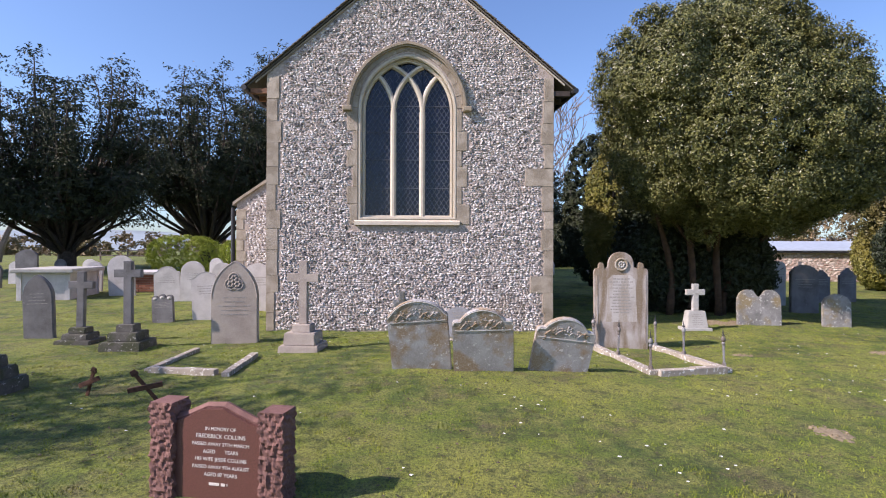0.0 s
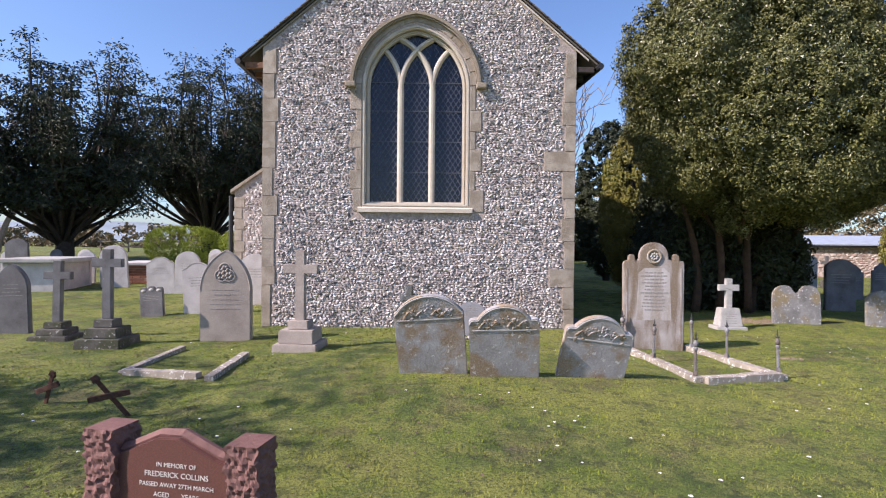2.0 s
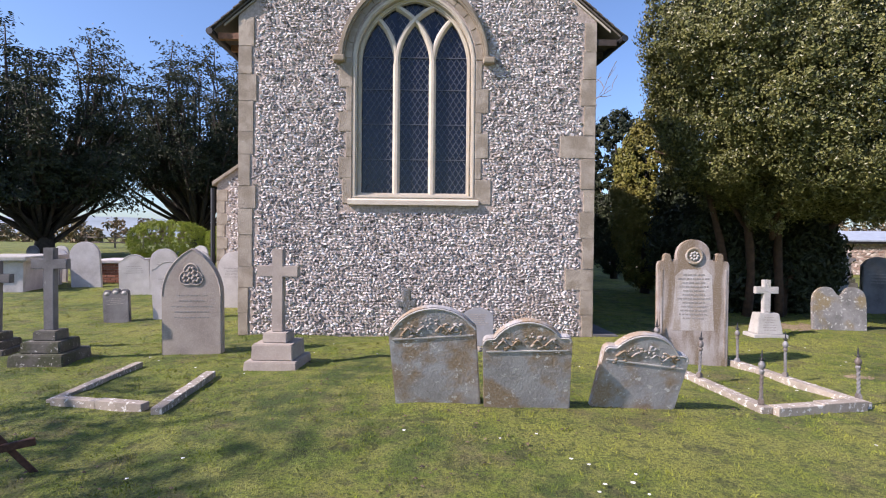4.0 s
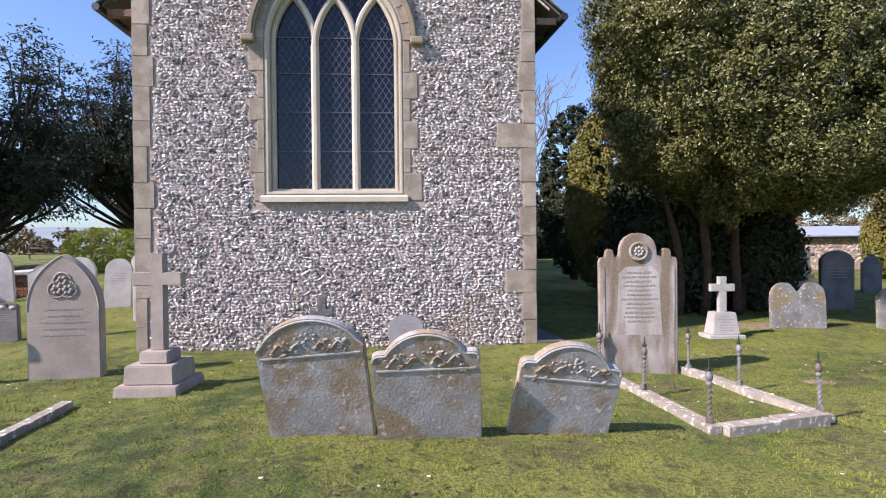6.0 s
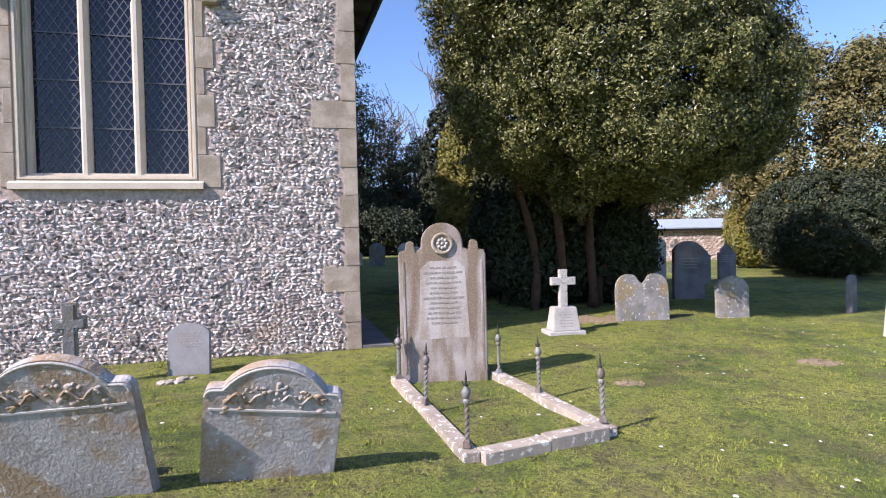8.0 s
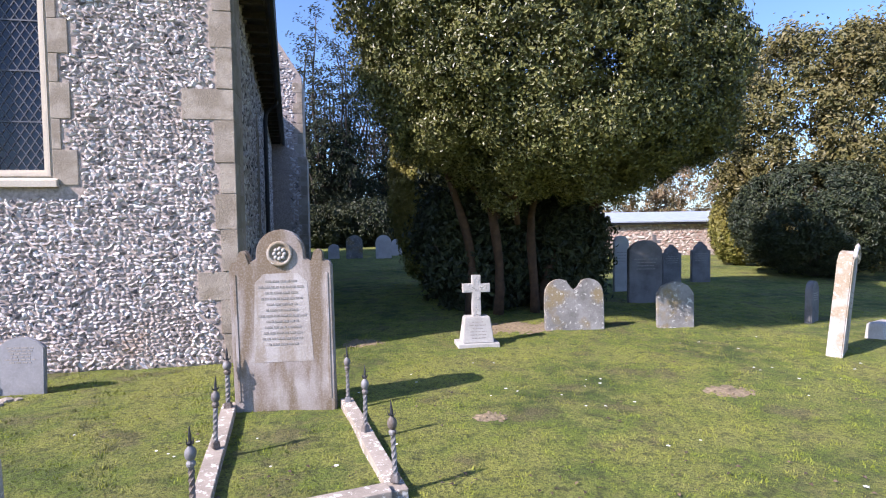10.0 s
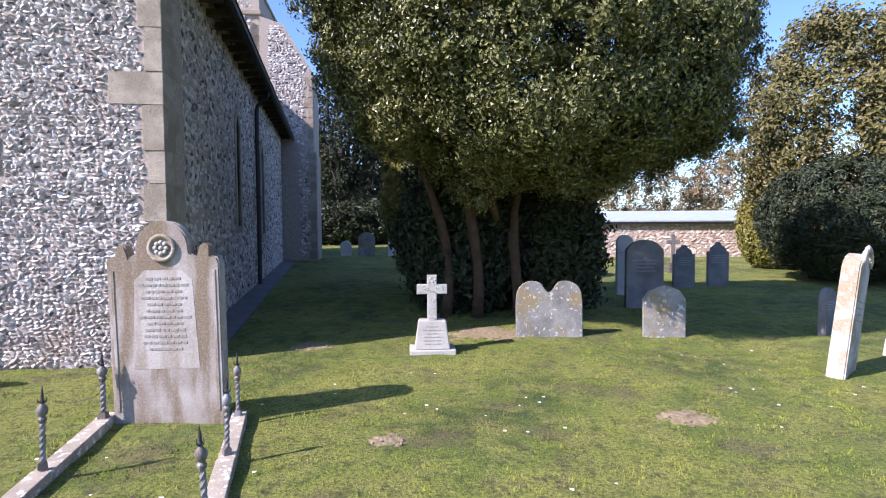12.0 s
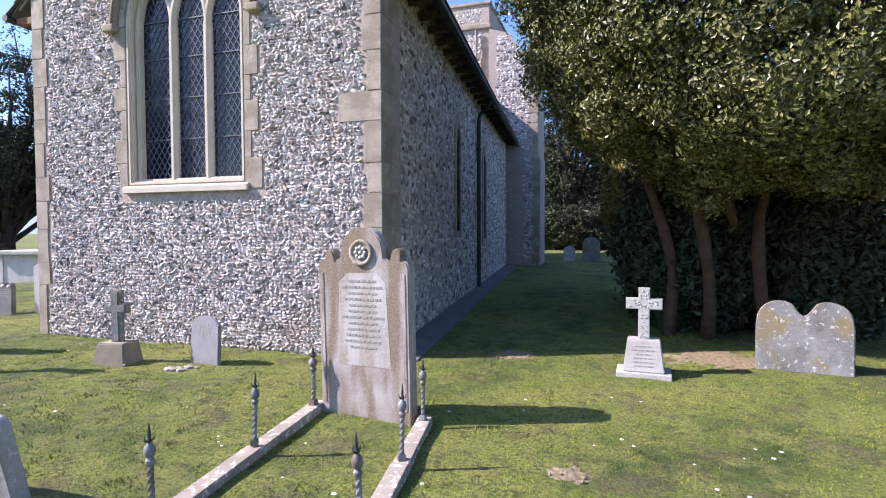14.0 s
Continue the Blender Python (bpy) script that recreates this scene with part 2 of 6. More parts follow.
# Eaves timber again, with the shade of the north eaves in its colour.
M_SHADE_TIMBER = plain("shaded_eaves_timber", (0.05, 0.036, 0.03), 0.8, 0, 14.0, 0.4, 0.3)
M_MOSSY = stone("mossy_black_stone", (0.13, 0.12, 0.105), (0.05, 0.047, 0.04), (0.42, 0.41, 0.38), 0.60, (0.05, 0.055, 0.025), False, 0.95, 1.0, 40.0)
M_WHITE = stone("white_marble", (0.47, 0.455, 0.435), (0.31, 0.295, 0.275), (0.36, 0.36, 0.34), 0.68, None, True, 0.7, 0.2)
M_LICHEN = stone("lichened_stone", (0.27, 0.265, 0.26), (0.12, 0.115, 0.11), (0.55, 0.54, 0.51), 0.58, (0.22, 0.165, 0.08), False, 0.9, 0.8, 45.0, 0.50)
M_PALE = stone("pale_headstone", (0.56, 0.535, 0.53), (0.40, 0.375, 0.37), (0.62, 0.6, 0.57), 0.68, None)
# Dark grey stone, darkened further to carry the tree's shade on stones behind it.
M_DARKSTONE = stone("dark_headstone", (0.185, 0.18, 0.185), (0.095, 0.09, 0.09), (0.42, 0.41, 0.4), 0.66, None)
M_RED = stone("red_granite_rough", (0.20, 0.095, 0.08), (0.09, 0.042, 0.036), (0.29, 0.19, 0.17), 0.66, None, True, 0.8, 1.0, 35.0)
M_REDPOLISH = plain("red_granite_polished", (0.12, 0.05, 0.042), 0.38, 0, 160.0, 0.3, 0.04)
M_LETTER = plain("white_lettering", (0.60, 0.56, 0.53), 0.7, 0, 60.0, 0.15, 0.05)
M_INCISED = plain("incised_lettering", (0.28, 0.26, 0.245), 0.9, 0, 60.0, 0.3, 0.1)
M_BRICK = by_piece("old_brick", [(0, (0.23, 0.08, 0.05)), (0.5, (0.32, 0.13, 0.085)), (1, (0.38, 0.20, 0.14))], 0.9, False)
M_KERB = stone("kerb_stone", (0.36, 0.31, 0.26), (0.20, 0.17, 0.14), (0.70, 0.68, 0.64), 0.555)
M_SLAB = stone("dark_paving", (0.16, 0.155, 0.16), (0.09, 0.085, 0.085), (0.25, 0.25, 0.24), 0.68)
M_BARK = plain("yew_bark", (0.065, 0.036, 0.02), 0.9, 0, 9.0, 0.5, 0.8)
M_DARKBARK = plain("dark_bark", (0.06, 0.048, 0.04), 0.95, 0, 9.0, 0.4, 0.8)
M_TWIG = plain("bare_twig", (0.22, 0.175, 0.15), 0.95, 0, 9.0, 0.3, 0.3)
M_SLATE_ROOF = plain("blue_slate_roof", (0.36, 0.41, 0.48), 0.5, 0, 3.0, 0.15, 0.2)
M_PINKWALL = by_piece("pink_rubble", [(0, (0.40, 0.26, 0.22)), (0.5, (0.55, 0.43, 0.38)), (1, (0.68, 0.62, 0.57))], 0.95, True)


def leaf_material(name, stops, rough=0.5, patch=(0.7, (0.06, 0.075, 0.012))):
    mat, nt, bsdf = nodes(name)
    g = nt.nodes.new("ShaderNodeNewGeometry")
    col = ramp(nt, g.outputs["Random Per Island"], stops)
    col = mixed(nt, ramp(nt, noise_of(nt, g.outputs["Position"], patch[0], 3), [(0.42, (0, 0, 0)), (0.62, (0.75, 0.75, 0.75))]), col, patch[1])
    nt.links.new(col, bsdf.inputs["Base Color"])
    bsdf.inputs["Roughness"].default_value = rough
    bsdf.inputs["Specular IOR Level"].default_value = 0.42
    return mat


M_HOLLY = leaf_material("evergreen_leaf", [(0, (0.015, 0.024, 0.009)), (0.5, (0.082, 0.095, 0.028)), (1, (0.25, 0.24, 0.085))], 0.40, (0.6, (0.13, 0.128, 0.038)))
M_OLIVE = leaf_material("olive_evergreen_leaf", [(0, (0.035, 0.04, 0.012)), (0.5, (0.10, 0.095, 0.027)), (1, (0.18, 0.155, 0.055))], 0.55, (0.7, (0.13, 0.105, 0.035)))
M_YEW = leaf_material("clipped_yew_leaf", [(0, (0.085, 0.095, 0.018)), (0.6, (0.165, 0.165, 0.032)), (1, (0.25, 0.22, 0.055))], 0.55, (0.8, (0.20, 0.17, 0.04)))
M_CEDAR = leaf_material("dark_conifer_leaf", [(0, (0.010, 0.018, 0.010)), (0.6, (0.024, 0.038, 0.018)), (1, (0.055, 0.068, 0.026))], 0.6, (0.35, (0.038, 0.045, 0.014)))
M_BOX = leaf_material("bright_hedge_leaf", [(0, (0.16, 0.21, 0.015)), (0.6, (0.27, 0.33, 0.025)), (1, (0.38, 0.42, 0.05))], 0.5, (1.2, (0.24, 0.28, 0.03)))
M_BUSH = leaf_material("tan_bush_leaf", [(0, (0.14, 0.10, 0.06)), (0.6, (0.24, 0.17, 0.10)), (1, (0.33, 0.25, 0.16))], 0.8, (0.7, (0.16, 0.15, 0.07)))


def lawn(name, blade):
    mat, nt, bsdf = nodes(name)
    g = nt.nodes.new("ShaderNodeNewGeometry")
    w = g.outputs["Position"]
    col = ramp(nt, noise_of(nt, w, 0.55, 5, 0.6), [(0.38, (0.055, 0.095, 0.012)), (0.5, (0.16, 0.21, 0.024)), (0.62, (0.27, 0.28, 0.052))])
    col = mixed(nt, ramp(nt, noise_of(nt, w, 3.2, 5, 0.65), [(0.44, (0, 0, 0)), (0.62, (0.85, 0.85, 0.85))]), col, (0.255, 0.26, 0.06))
    col = mixed(nt, ramp(nt, noise_of(nt, w, 1.5, 6, 0.7), [(0.54, (0, 0, 0)), (0.64, (0.7, 0.7, 0.7))]), col, (0.15, 0.115, 0.06))
    # dark mossy clumps, and the shade of dimples painted in with them
    col = mixed(nt, ramp(nt, noise_of(nt, w, 7.0, 4, 0.7), [(0.36, (0.75, 0.75, 0.75)), (0.47, (0, 0, 0))]), col, (0.05, 0.062, 0.014))
    if blade:
        col = mixed(nt, ramp(nt, g.outputs["Random Per Island"], [(0, (0, 0, 0)), (1, (0.45, 0.45, 0.45))]), col, (0.29, 0.31, 0.052))
        nt.links.new(col, bsdf.inputs["Base Color"])
        bsdf.inputs["Roughness"].default_value = 0.85
        bsdf.inputs["Specular IOR Level"].default_value = 0.12
    else:
        fine = noise_of(nt, w, 38.0, 5, 0.75)
        # shade in the fine dents, put into the colour from the relief's noise
        col = mixed(nt, ramp(nt, fine, [(0.38, (0.8, 0.8, 0.8)), (0.56, (0, 0, 0))]), col, (0.035, 0.045, 0.012))
        nt.links.new(col, bsdf.inputs["Base Color"])
        bsdf.inputs["Roughness"].default_value = 0.95
        relief(nt, bsdf, mixed(nt, 0.5, fine, noise_of(nt, w, 8.0, 4, 0.6)), 1.0, 0.07)
    return mat


M_LAWN, M_BLADE = lawn("lawn_soil_and_turf", False), lawn("grass_blade", True)
M_SOIL = plain("bare_soil", (0.215, 0.165, 0.105), 1.0, 0, 24.0, 0.5, 0.9)
M_LITTER = by_piece("leaf_litter", [(0, (0.035, 0.024, 0.015)), (0.6, (0.085, 0.055, 0.032)), (1, (0.17, 0.12, 0.07))], 0.95)
M_PETAL = plain("daisy_white", (0.78, 0.78, 0.74), 0.8, 0, 50.0, 0.1, 0.0)
# Pale blue-grey: the haze of distance is in the colour.
M_HILL = plain("far_hills", (0.24, 0.29, 0.32), 1.0, 0, 0.02, 0.25, 0.0)

# ---- ground ----
def spaced(lo, hi, step):
    inner = np.arange(lo, hi + step / 2, step)
    tail = step * 1.5 * np.cumsum(1.28 ** np.arange(26))
    return np.concatenate([lo - tail[::-1], inner, hi + tail])


gx, gy = spaced(-12.0, 15.0, 0.13), spaced(-13.0, 13.0, 0.13)
XX, YY = np.meshgrid(gx, gy)
ZZ = 0.018 * np.clip(YY, 0, 33) + mound(XX, YY)
near = (np.abs(XX) < 18) & (np.abs(YY) < 18)
flat = [noise.noise((x * 0.7, y * 0.7, 0.0)) * 0.02 + noise.noise((x * 3.1, y * 3.1, 5.0)) * 0.011 + noise.noise((x * 1.6, y * 1.6, 8.0)) * 0.018 if n else 0.0 for x, y, n in zip(XX.ravel(), YY.ravel(), near.ravel())]
ZZ = ZZ + np.array(flat).reshape(ZZ.shape)
idx = np.arange(XX.size).reshape(XX.shape)
quads = np.stack([idx[:-1, :-1], idx[:-1, 1:], idx[1:, 1:], idx[1:, :-1]], -1).reshape(-1, 4)
ground = structure("ground", soup("ground", np.stack([XX, YY, ZZ], -1).reshape(-1, 3), quads, M_LAWN, True), M_LAWN, "uneven mown churchyard lawn with moss and bare earth", "ground")


def sod(x, y):
    """Height of the lawn's surface."""
    return rise(y) + float(mound(x, y)) + noise.noise((x * 0.7, y * 0.7, 0.0)) * 0.02 + noise.noise((x * 3.1, y * 3.1, 5.0)) * 0.011 + noise.noise((x * 1.6, y * 1.6, 8.0)) * 0.018


# ---- church ----
CHURCH_X, WINDOW_X = 0.12, -0.07     # the gable stands a little off the window's axis
church = thing("church", pose(CHURCH_X, 0, 0), "small flint church with a steep tiled chancel roof", "church", kind="structure")
SPRING, CX = 4.38, 0.163


def arch(half, n=14, foot=2.25):
    """A pointed arch that springs at SPRING, with its feet at foot."""
    r = half + CX
    top = math.acos(CX / r)
    left = [(CX - r * math.cos(top * i / n), SPRING + r * math.sin(top * i / n)) for i in range(n + 1)]
    pts = [(-half, foot)] + left + [(-x, z) for x, z in left[-2::-1]] + [(half, foot)]
    return pts


def inside_arch(x, z, half):
    if z <= SPRING:
        return abs(x) < half
    return math.hypot(abs(x) + CX, z - SPRING) < half + CX


GABLE = lambda x: 7.50 - 0.84 * abs(x)
HALF, END, END_X = 2.84, 14.0, 1.68
EAVE_X, EAVE_Z, RIDGE_Z = 3.22, 4.81, 7.53
gable = [(-HALF, -0.3), (-HALF, GABLE(HALF)), (0, GABLE(0)), (HALF, GABLE(HALF)), (HALF, -0.3)]
wall_east = part("wall_east", plate(gable, 0.0, 0.6, [[(x + WINDOW_X, z) for x, z in arch(0.98, foot=2.12)]]), M_MORTAR, church, "flint gable wall with stone quoins")
side = bmesh.new()
sn = Vector((END, HALF - END_X, 0)).normalized()    # outward normal of the north side
base = [Vector((HALF, 0.6, 0)), Vector((END_X, END, 0))]
k0 = Vector((HALF - 0.6 * (HALF - END_X) / END, 0.6, 0))
fill = [k0, Vector((END_X, END, 0)), Vector((END_X - 0.6, END, 0)), k0 - sn * 0.6]
lo = [side.verts.new(p + Vector((0, 0, -0.3))) for p in fill]
hi = [side.verts.new(p + Vector((0, 0, 5.08))) for p in fill]
side.faces.new(lo[::-1]); side.faces.new(hi)
for i in range(4):
    side.faces.new((lo[i], lo[(i + 1) % 4], hi[(i + 1) % 4], hi[i]))
wall_north = part("wall_north", side, M_MORTAR, church, "shaded flint side wall of the chancel")
wall_south = part("wall_south", box(-HALF, -HALF + 0.6, 0.602, END, -0.3, 5.05), M_MORTAR, church)
part("wall_west", box(-HALF, END_X - 0.62, END - 0.3, END + 0.3, -0.3, 6.2), M_MORTAR, church)
part("floor", box(-HALF + 0.6, END_X, 0.61, END - 0.31, 0.4, 0.5), M_SLAB, church)

# quoins at both corners: height, width on the east face, by courses
COURSES = [(0.0, 0.36, 0.26), (0.36, 0.40, 0.30), (0.76, 0.34, 0.48), (1.10, 0.50, 0.27), (1.60, 0.42, 0.34), (2.02, 0.36, 0.26), (2.38, 0.50, 0.33),
           (2.88, 0.36, 0.60), (3.24, 0.48, 0.27), (3.72, 0.42, 0.36), (4.14, 0.44, 0.30), (4.58, 0.46, 0.27)]


def quoin_width(z, s):
    for z0, h, w in COURSES:
        if z0 <= z < z0 + h:
            return (w * 0.95 if w > 0.4 else w * 0.70) if s > 0 else 0.12 + 0.42 * ((w * 7.3 + z0 * 1.7) % 0.45)
    return 0.3


for s in (1, -1):
    for i, (z0, h, w) in enumerate(COURSES):
        w = quoin_width(z0 + 0.01, s)
        d = 0.32 if i % 2 else 0.55
        own = bmesh.new()
        bmesh.ops.create_cube(own, size=1)
        for v in own.verts:
            v.co = Vector((v.co.x * w, v.co.y * d, v.co.z * (h - 0.003)))
        bmesh.ops.bevel(own, geom=own.edges[:], offset=0.006, segments=2, affect="EDGES")
        for v in own.verts:
            v.co += noise.noise_vector(v.co * 9 + Vector((i, s, 0))) * 0.007
        m = Matrix.Translation((s * (HALF + 0.006 - w / 2), -0.016 + d / 2, z0 + h / 2))
        q = part("quoin", join(None, own, m), M_ASHLAR, wall_east)

# flints
PHI = (1 + 5 ** 0.5) / 2
ICO = np.array([(-1, PHI, 0), (1, PHI, 0), (-1, -PHI, 0), (1, -PHI, 0), (0, -1, PHI), (0, 1, PHI), (0, -1, -PHI), (0, 1, -PHI), (PHI, 0, -1), (PHI, 0, 1), (-PHI, 0, -1), (-PHI, 0, 1)]) / 1.9
IFACES = np.array([(0, 11, 5), (0, 5, 1), (0, 1, 7), (0, 7, 10), (0, 10, 11), (1, 5, 9), (5, 11, 4), (11, 10, 2), (10, 7, 6), (7, 1, 8), (3, 9, 4), (3, 4, 2), (3, 2, 6), (3, 6, 8), (3, 8, 9), (4, 9, 5), (2, 4, 11), (6, 2, 10), (8, 6, 7), (9, 8, 1)])


def flint_shape(r):
    return ICO * (1 + r.uniform(-0.38, 0.30, (12, 1))) + r.normal(0, 0.14, (12, 3))


SHAPES = [flint_shape(rng) for _ in range(24)]


def flint_field(u0, u1, z0, z1, su, sz, keep):
    """Places of coursed flints: u, z, half width, half height, turn."""
    out = []
    z = z0
    while z < z1:
        u = u0 + rng.uniform(0, su)
        while u < u1:
            w = su * rng.uniform(0.5, 1.65)
            h = sz * rng.uniform(0.7, 1.25)
            zz = z + rng.uniform(-0.25, 0.25) * sz
            if keep(u, zz, w / 2, h / 2):
                out.append((u, zz, w * 0.53, h * 0.53, rng.normal(0, 0.5)))
            u += w * 0.5 + su * 0.48
        z += sz
    return out


def flint_mesh(name, field, origin, along, normal, proud=0.020, material=None):
    origin, along, normal = np.array(origin, float), np.array(along, float), np.array(normal, float)
    up = np.array((0, 0, 1.0))
    V, F = [], []
    for i, (u, z, w, h, a) in enumerate(field):
        s = SHAPES[rng.integers(len(SHAPES))]
        x, y = s[:, 0] * w, s[:, 1] * h
        ca, sb = math.cos(a), math.sin(a)
        px, pz = x * ca - y * sb + u, x * sb + y * ca + z
        V.append(origin + px[:, None] * along + pz[:, None] * up + (s[:, 2] * proud * rng.uniform(0.45, 1.5))[:, None] * normal)
        F.append(IFACES + 12 * i)
    return soup(name, np.concatenate(V), np.concatenate(F), material or M_FLINT)


def clear_of_stone(x, z, w, h):
    if z + h > GABLE(x) - 0.06 * 1.27 or z - h < -0.02:
        return False
    s = 1 if x > 0 else -1
    wx = x - WINDOW_X
    if abs(x) + w > HALF - quoin_width(z, s) - 0.005:
        return False
    if z > SPRING - 0.1:
        return not inside_arch(wx, z, 1.19 + w * 0.6) or z > 5.88
    if z > 1.98:
        return abs(wx) - w > surround_width(z, 1 if wx > 0 else -1)
    return True


SURROUND = [(2.12, 0.40), (2.52, 0.34), (2.86, 0.40), (3.26, 0.32), (3.58, 0.38), (3.96, 0.44)]


def surround_width(z, s):
    for i, (z0, h) in enumerate(SURROUND):
        if z < z0 + h:
            return 1.08 + (0.11 if (i + (s > 0)) % 2 else 0.0) + (0.05 if i == 0 else 0)
    return 1.2


east = flint_field(-HALF, HALF, 0.03, 7.5, 0.065, 0.041, clear_of_stone)
chosen = [f for f in east if 1.2 < f[0] < 2.3 and 0.15 < f[1] < 1.75][:300]
picked = set(chosen)
tagged(part("flints", flint_mesh("flints", [f for f in east if f not in picked], (0, 0, 0), (1, 0, 0), (0, -1, 0)), M_FLINT, wall_east, "coursed grey and white flints"), kind="stuff")

north_dir = Vector((END_X - HALF, END, 0)).normalized()


def clear_north(u, z, w, h):
    if z + h > 5.0 or u - w < 0.35 or u + w > 13.9:
        return False
    return not (4.3 < u < 5.0 and 1.4 < z < 3.95) and not (7.9 < u < 8.75 and 1.2 < z < 3.9)


tagged(part("flints", flint_mesh("flints", flint_field(0.3, 13.9, 0.04, 5.0, 0.115, 0.075, clear_north), (HALF, 0, 0), north_dir, sn), M_FLINT, wall_north, "dark coursed flints"), kind="stuff")

# ---- east window ----
window = tagged(new("window_1"), "pointed three-light leaded east window with limestone tracery", "window", kind="structure")
window.location.x = CHURCH_X + WINDOW_X
for s in (1, -1):
    for i, (z0, h) in enumerate(SURROUND):
        w = surround_width(z0 + 0.05, s)
        part("surround_stone", box(min(s * 0.985, s * w), max(s * 0.985, s * w), -0.014, 0.3, z0 + 0.002, z0 + h - 0.002, 0.008), M_ASHLAR, window)
n_v = 7
r0, r1 = 0.985 + CX, 1.10 + CX
top0, top1 = math.acos(CX / r0), math.acos(CX / r1)
for s in (1, -1):
    for i in range(n_v):
        a = [top0 * (i + e) / n_v for e in (0.012, 0.5, 0.988)]
        b_ = [top1 * (i + e) / n_v for e in (0.988, 0.5, 0.012)]
        loop = [(s * (r0 * math.cos(q) - CX), SPRING + 0.04 + r0 * math.sin(q)) for q in a] + [(s * (r1 * math.cos(q) - CX), SPRING + 0.04 + r1 * math.sin(q)) for q in b_]
        part("voussoir", plate(loop, -0.018, 0.25, bevel=0.006), M_ASHLAR, window)
part("jamb_moulding", plate(arch(0.98, foot=2.2), -0.012, 0.2, [arch(0.915, foot=2.26)], 0.02), M_WINDOW_STONE, window, "pale chamfered outer arch")
part("jamb_moulding", plate(arch(0.912, foot=2.2), 0.075, 0.28, [arch(0.85, foot=2.3)], 0.025), M_WINDOW_STONE, window, "pale chamfered inner arch")
hood_loop = arch(1.20, 18, SPRING + 0.02)
part("hood_mould", plate(hood_loop[1:-1] + arch(1.105, 18, SPRING + 0.02)[-2:0:-1], -0.11, 0.05, bevel=0.03), M_HOOD, window, "brown weathered hood mould")
for s in (1, -1):
    part("label_stop", box(min(s * 1.09, s * 1.28), max(s * 1.09, s * 1.28), -0.12, 0.04, SPRING - 0.03, SPRING + 0.07, 0.022), M_HOOD, window)
sill = bmesh.new()
vs = [sill.verts.new((x, y, z)) for x in (-1.04, 1.04) for y, z in ((-0.07, 2.10), (-0.07, 2.17), (0.17, 2.28), (0.35, 2.28), (0.35, 2.10))]
for i in range(5):
    sill.faces.new((vs[i], vs[(i + 1) % 5], vs[5 + (i + 1) % 5], vs[5 + i]))
sill.faces.new(vs[:5][::-1]); sill.faces.new(vs[5:])
part("sill", sill, M_WINDOW_STONE, window, "sloping pale stone sill")
R0 = 0.85 + CX
for s in (1, -1):
    c_in, c_out = s * (0.29 - R0), s * (0.29 + R0)     # centres of the two curves of this mullion
    inner, outer = [], []
    for i in range(24):
        q = i / 23 * 1.45
        x, z = c_in + s * R0 * math.cos(q), SPRING + R0 * math.sin(q)
        if inside_arch(x, z, 0.87):
            inner.append((x, z))
        x, z = c_out - s * R0 * math.cos(q), SPRING + R0 * math.sin(q)
        if inside_arch(x, z, 0.87):
            outer.append((x, z))
    part("mullion", bar([(s * 0.29, 2.27), (s * 0.29, 3.2), (s * 0.29, SPRING + 0.01)], 0.058, 0.085, 0.25), M_WINDOW_STONE, window, "slender pale stone mullion")
    part("tracery", bar(inner, 0.05, 0.092 + 0.004 * s, 0.25), M_WINDOW_STONE, window, "curved pale stone tracery bar")
    part("tracery", bar(outer, 0.05, 0.10, 0.25), M_WINDOW_STONE, window, "curved pale stone tracery bar")
for x0, x1 in ((-0.86, -0.29), (-0.29, 0.29), (0.29, 0.86)):
    zs = np.linspace(2.26, 5.46, 28)
    def edge(x):
        z = SPRING + math.sqrt(max((0.87 + CX) ** 2 - (abs(x) + CX) ** 2, 0)) if abs(x) < 0.87 else SPRING
        return z
    xs = np.linspace(x0 + 0.002, x1 - 0.002, 12)
    loop = [(x0 + 0.002, 2.26)] + [(x, edge(x)) for x in xs] + [(x1 - 0.002, 2.26)]
    pane = part("pane", plate(loop, 0.185, 0.193), M_GLASS, window, "dark leaded glass")
    pane.visible_shadow = False
    lead = bmesh.new()
    for sgn in (1, -1):
        c = x0 - 2.2
        while c < x1 + 2.2:
            run = [(c + sgn * (z - 3.6) / 1.55, z) for z in zs]
            run = [(x, z) for x, z in run if x0 < x < x1 and z < edge(x)]
            if len(run) > 1:
                (xa, za), (xb, zb) = run[0], run[-1]
                l = math.hypot(xb - xa, zb - za)
                px, pz = -(zb - za) / l * 0.0042, (xb - xa) / l * 0.0042
                v4 = [lead.verts.new((x, 0.176, z)) for x, z in ((xa + px, za + pz), (xb + px, zb + pz), (xb - px, zb - pz), (xa - px, za - pz))]
                f = lead.faces.new(v4)
                ex = bmesh.ops.extrude_face_region(lead, geom=[f])
                for v in ex["geom"]:
                    if isinstance(v, bmesh.types.BMVert):
                        v.co.y = 0.184
            c += 0.096
    part("lead_lattice", lead, M_LEAD, window, "diamond lead lattice")
    for z in (2.85, 3.42, 3.98, 4.5):
        part("saddle_bar", box(x0 + 0.03, x1 - 0.03, 0.165, 0.175, z - 0.007, z + 0.007), M_LEAD, window)

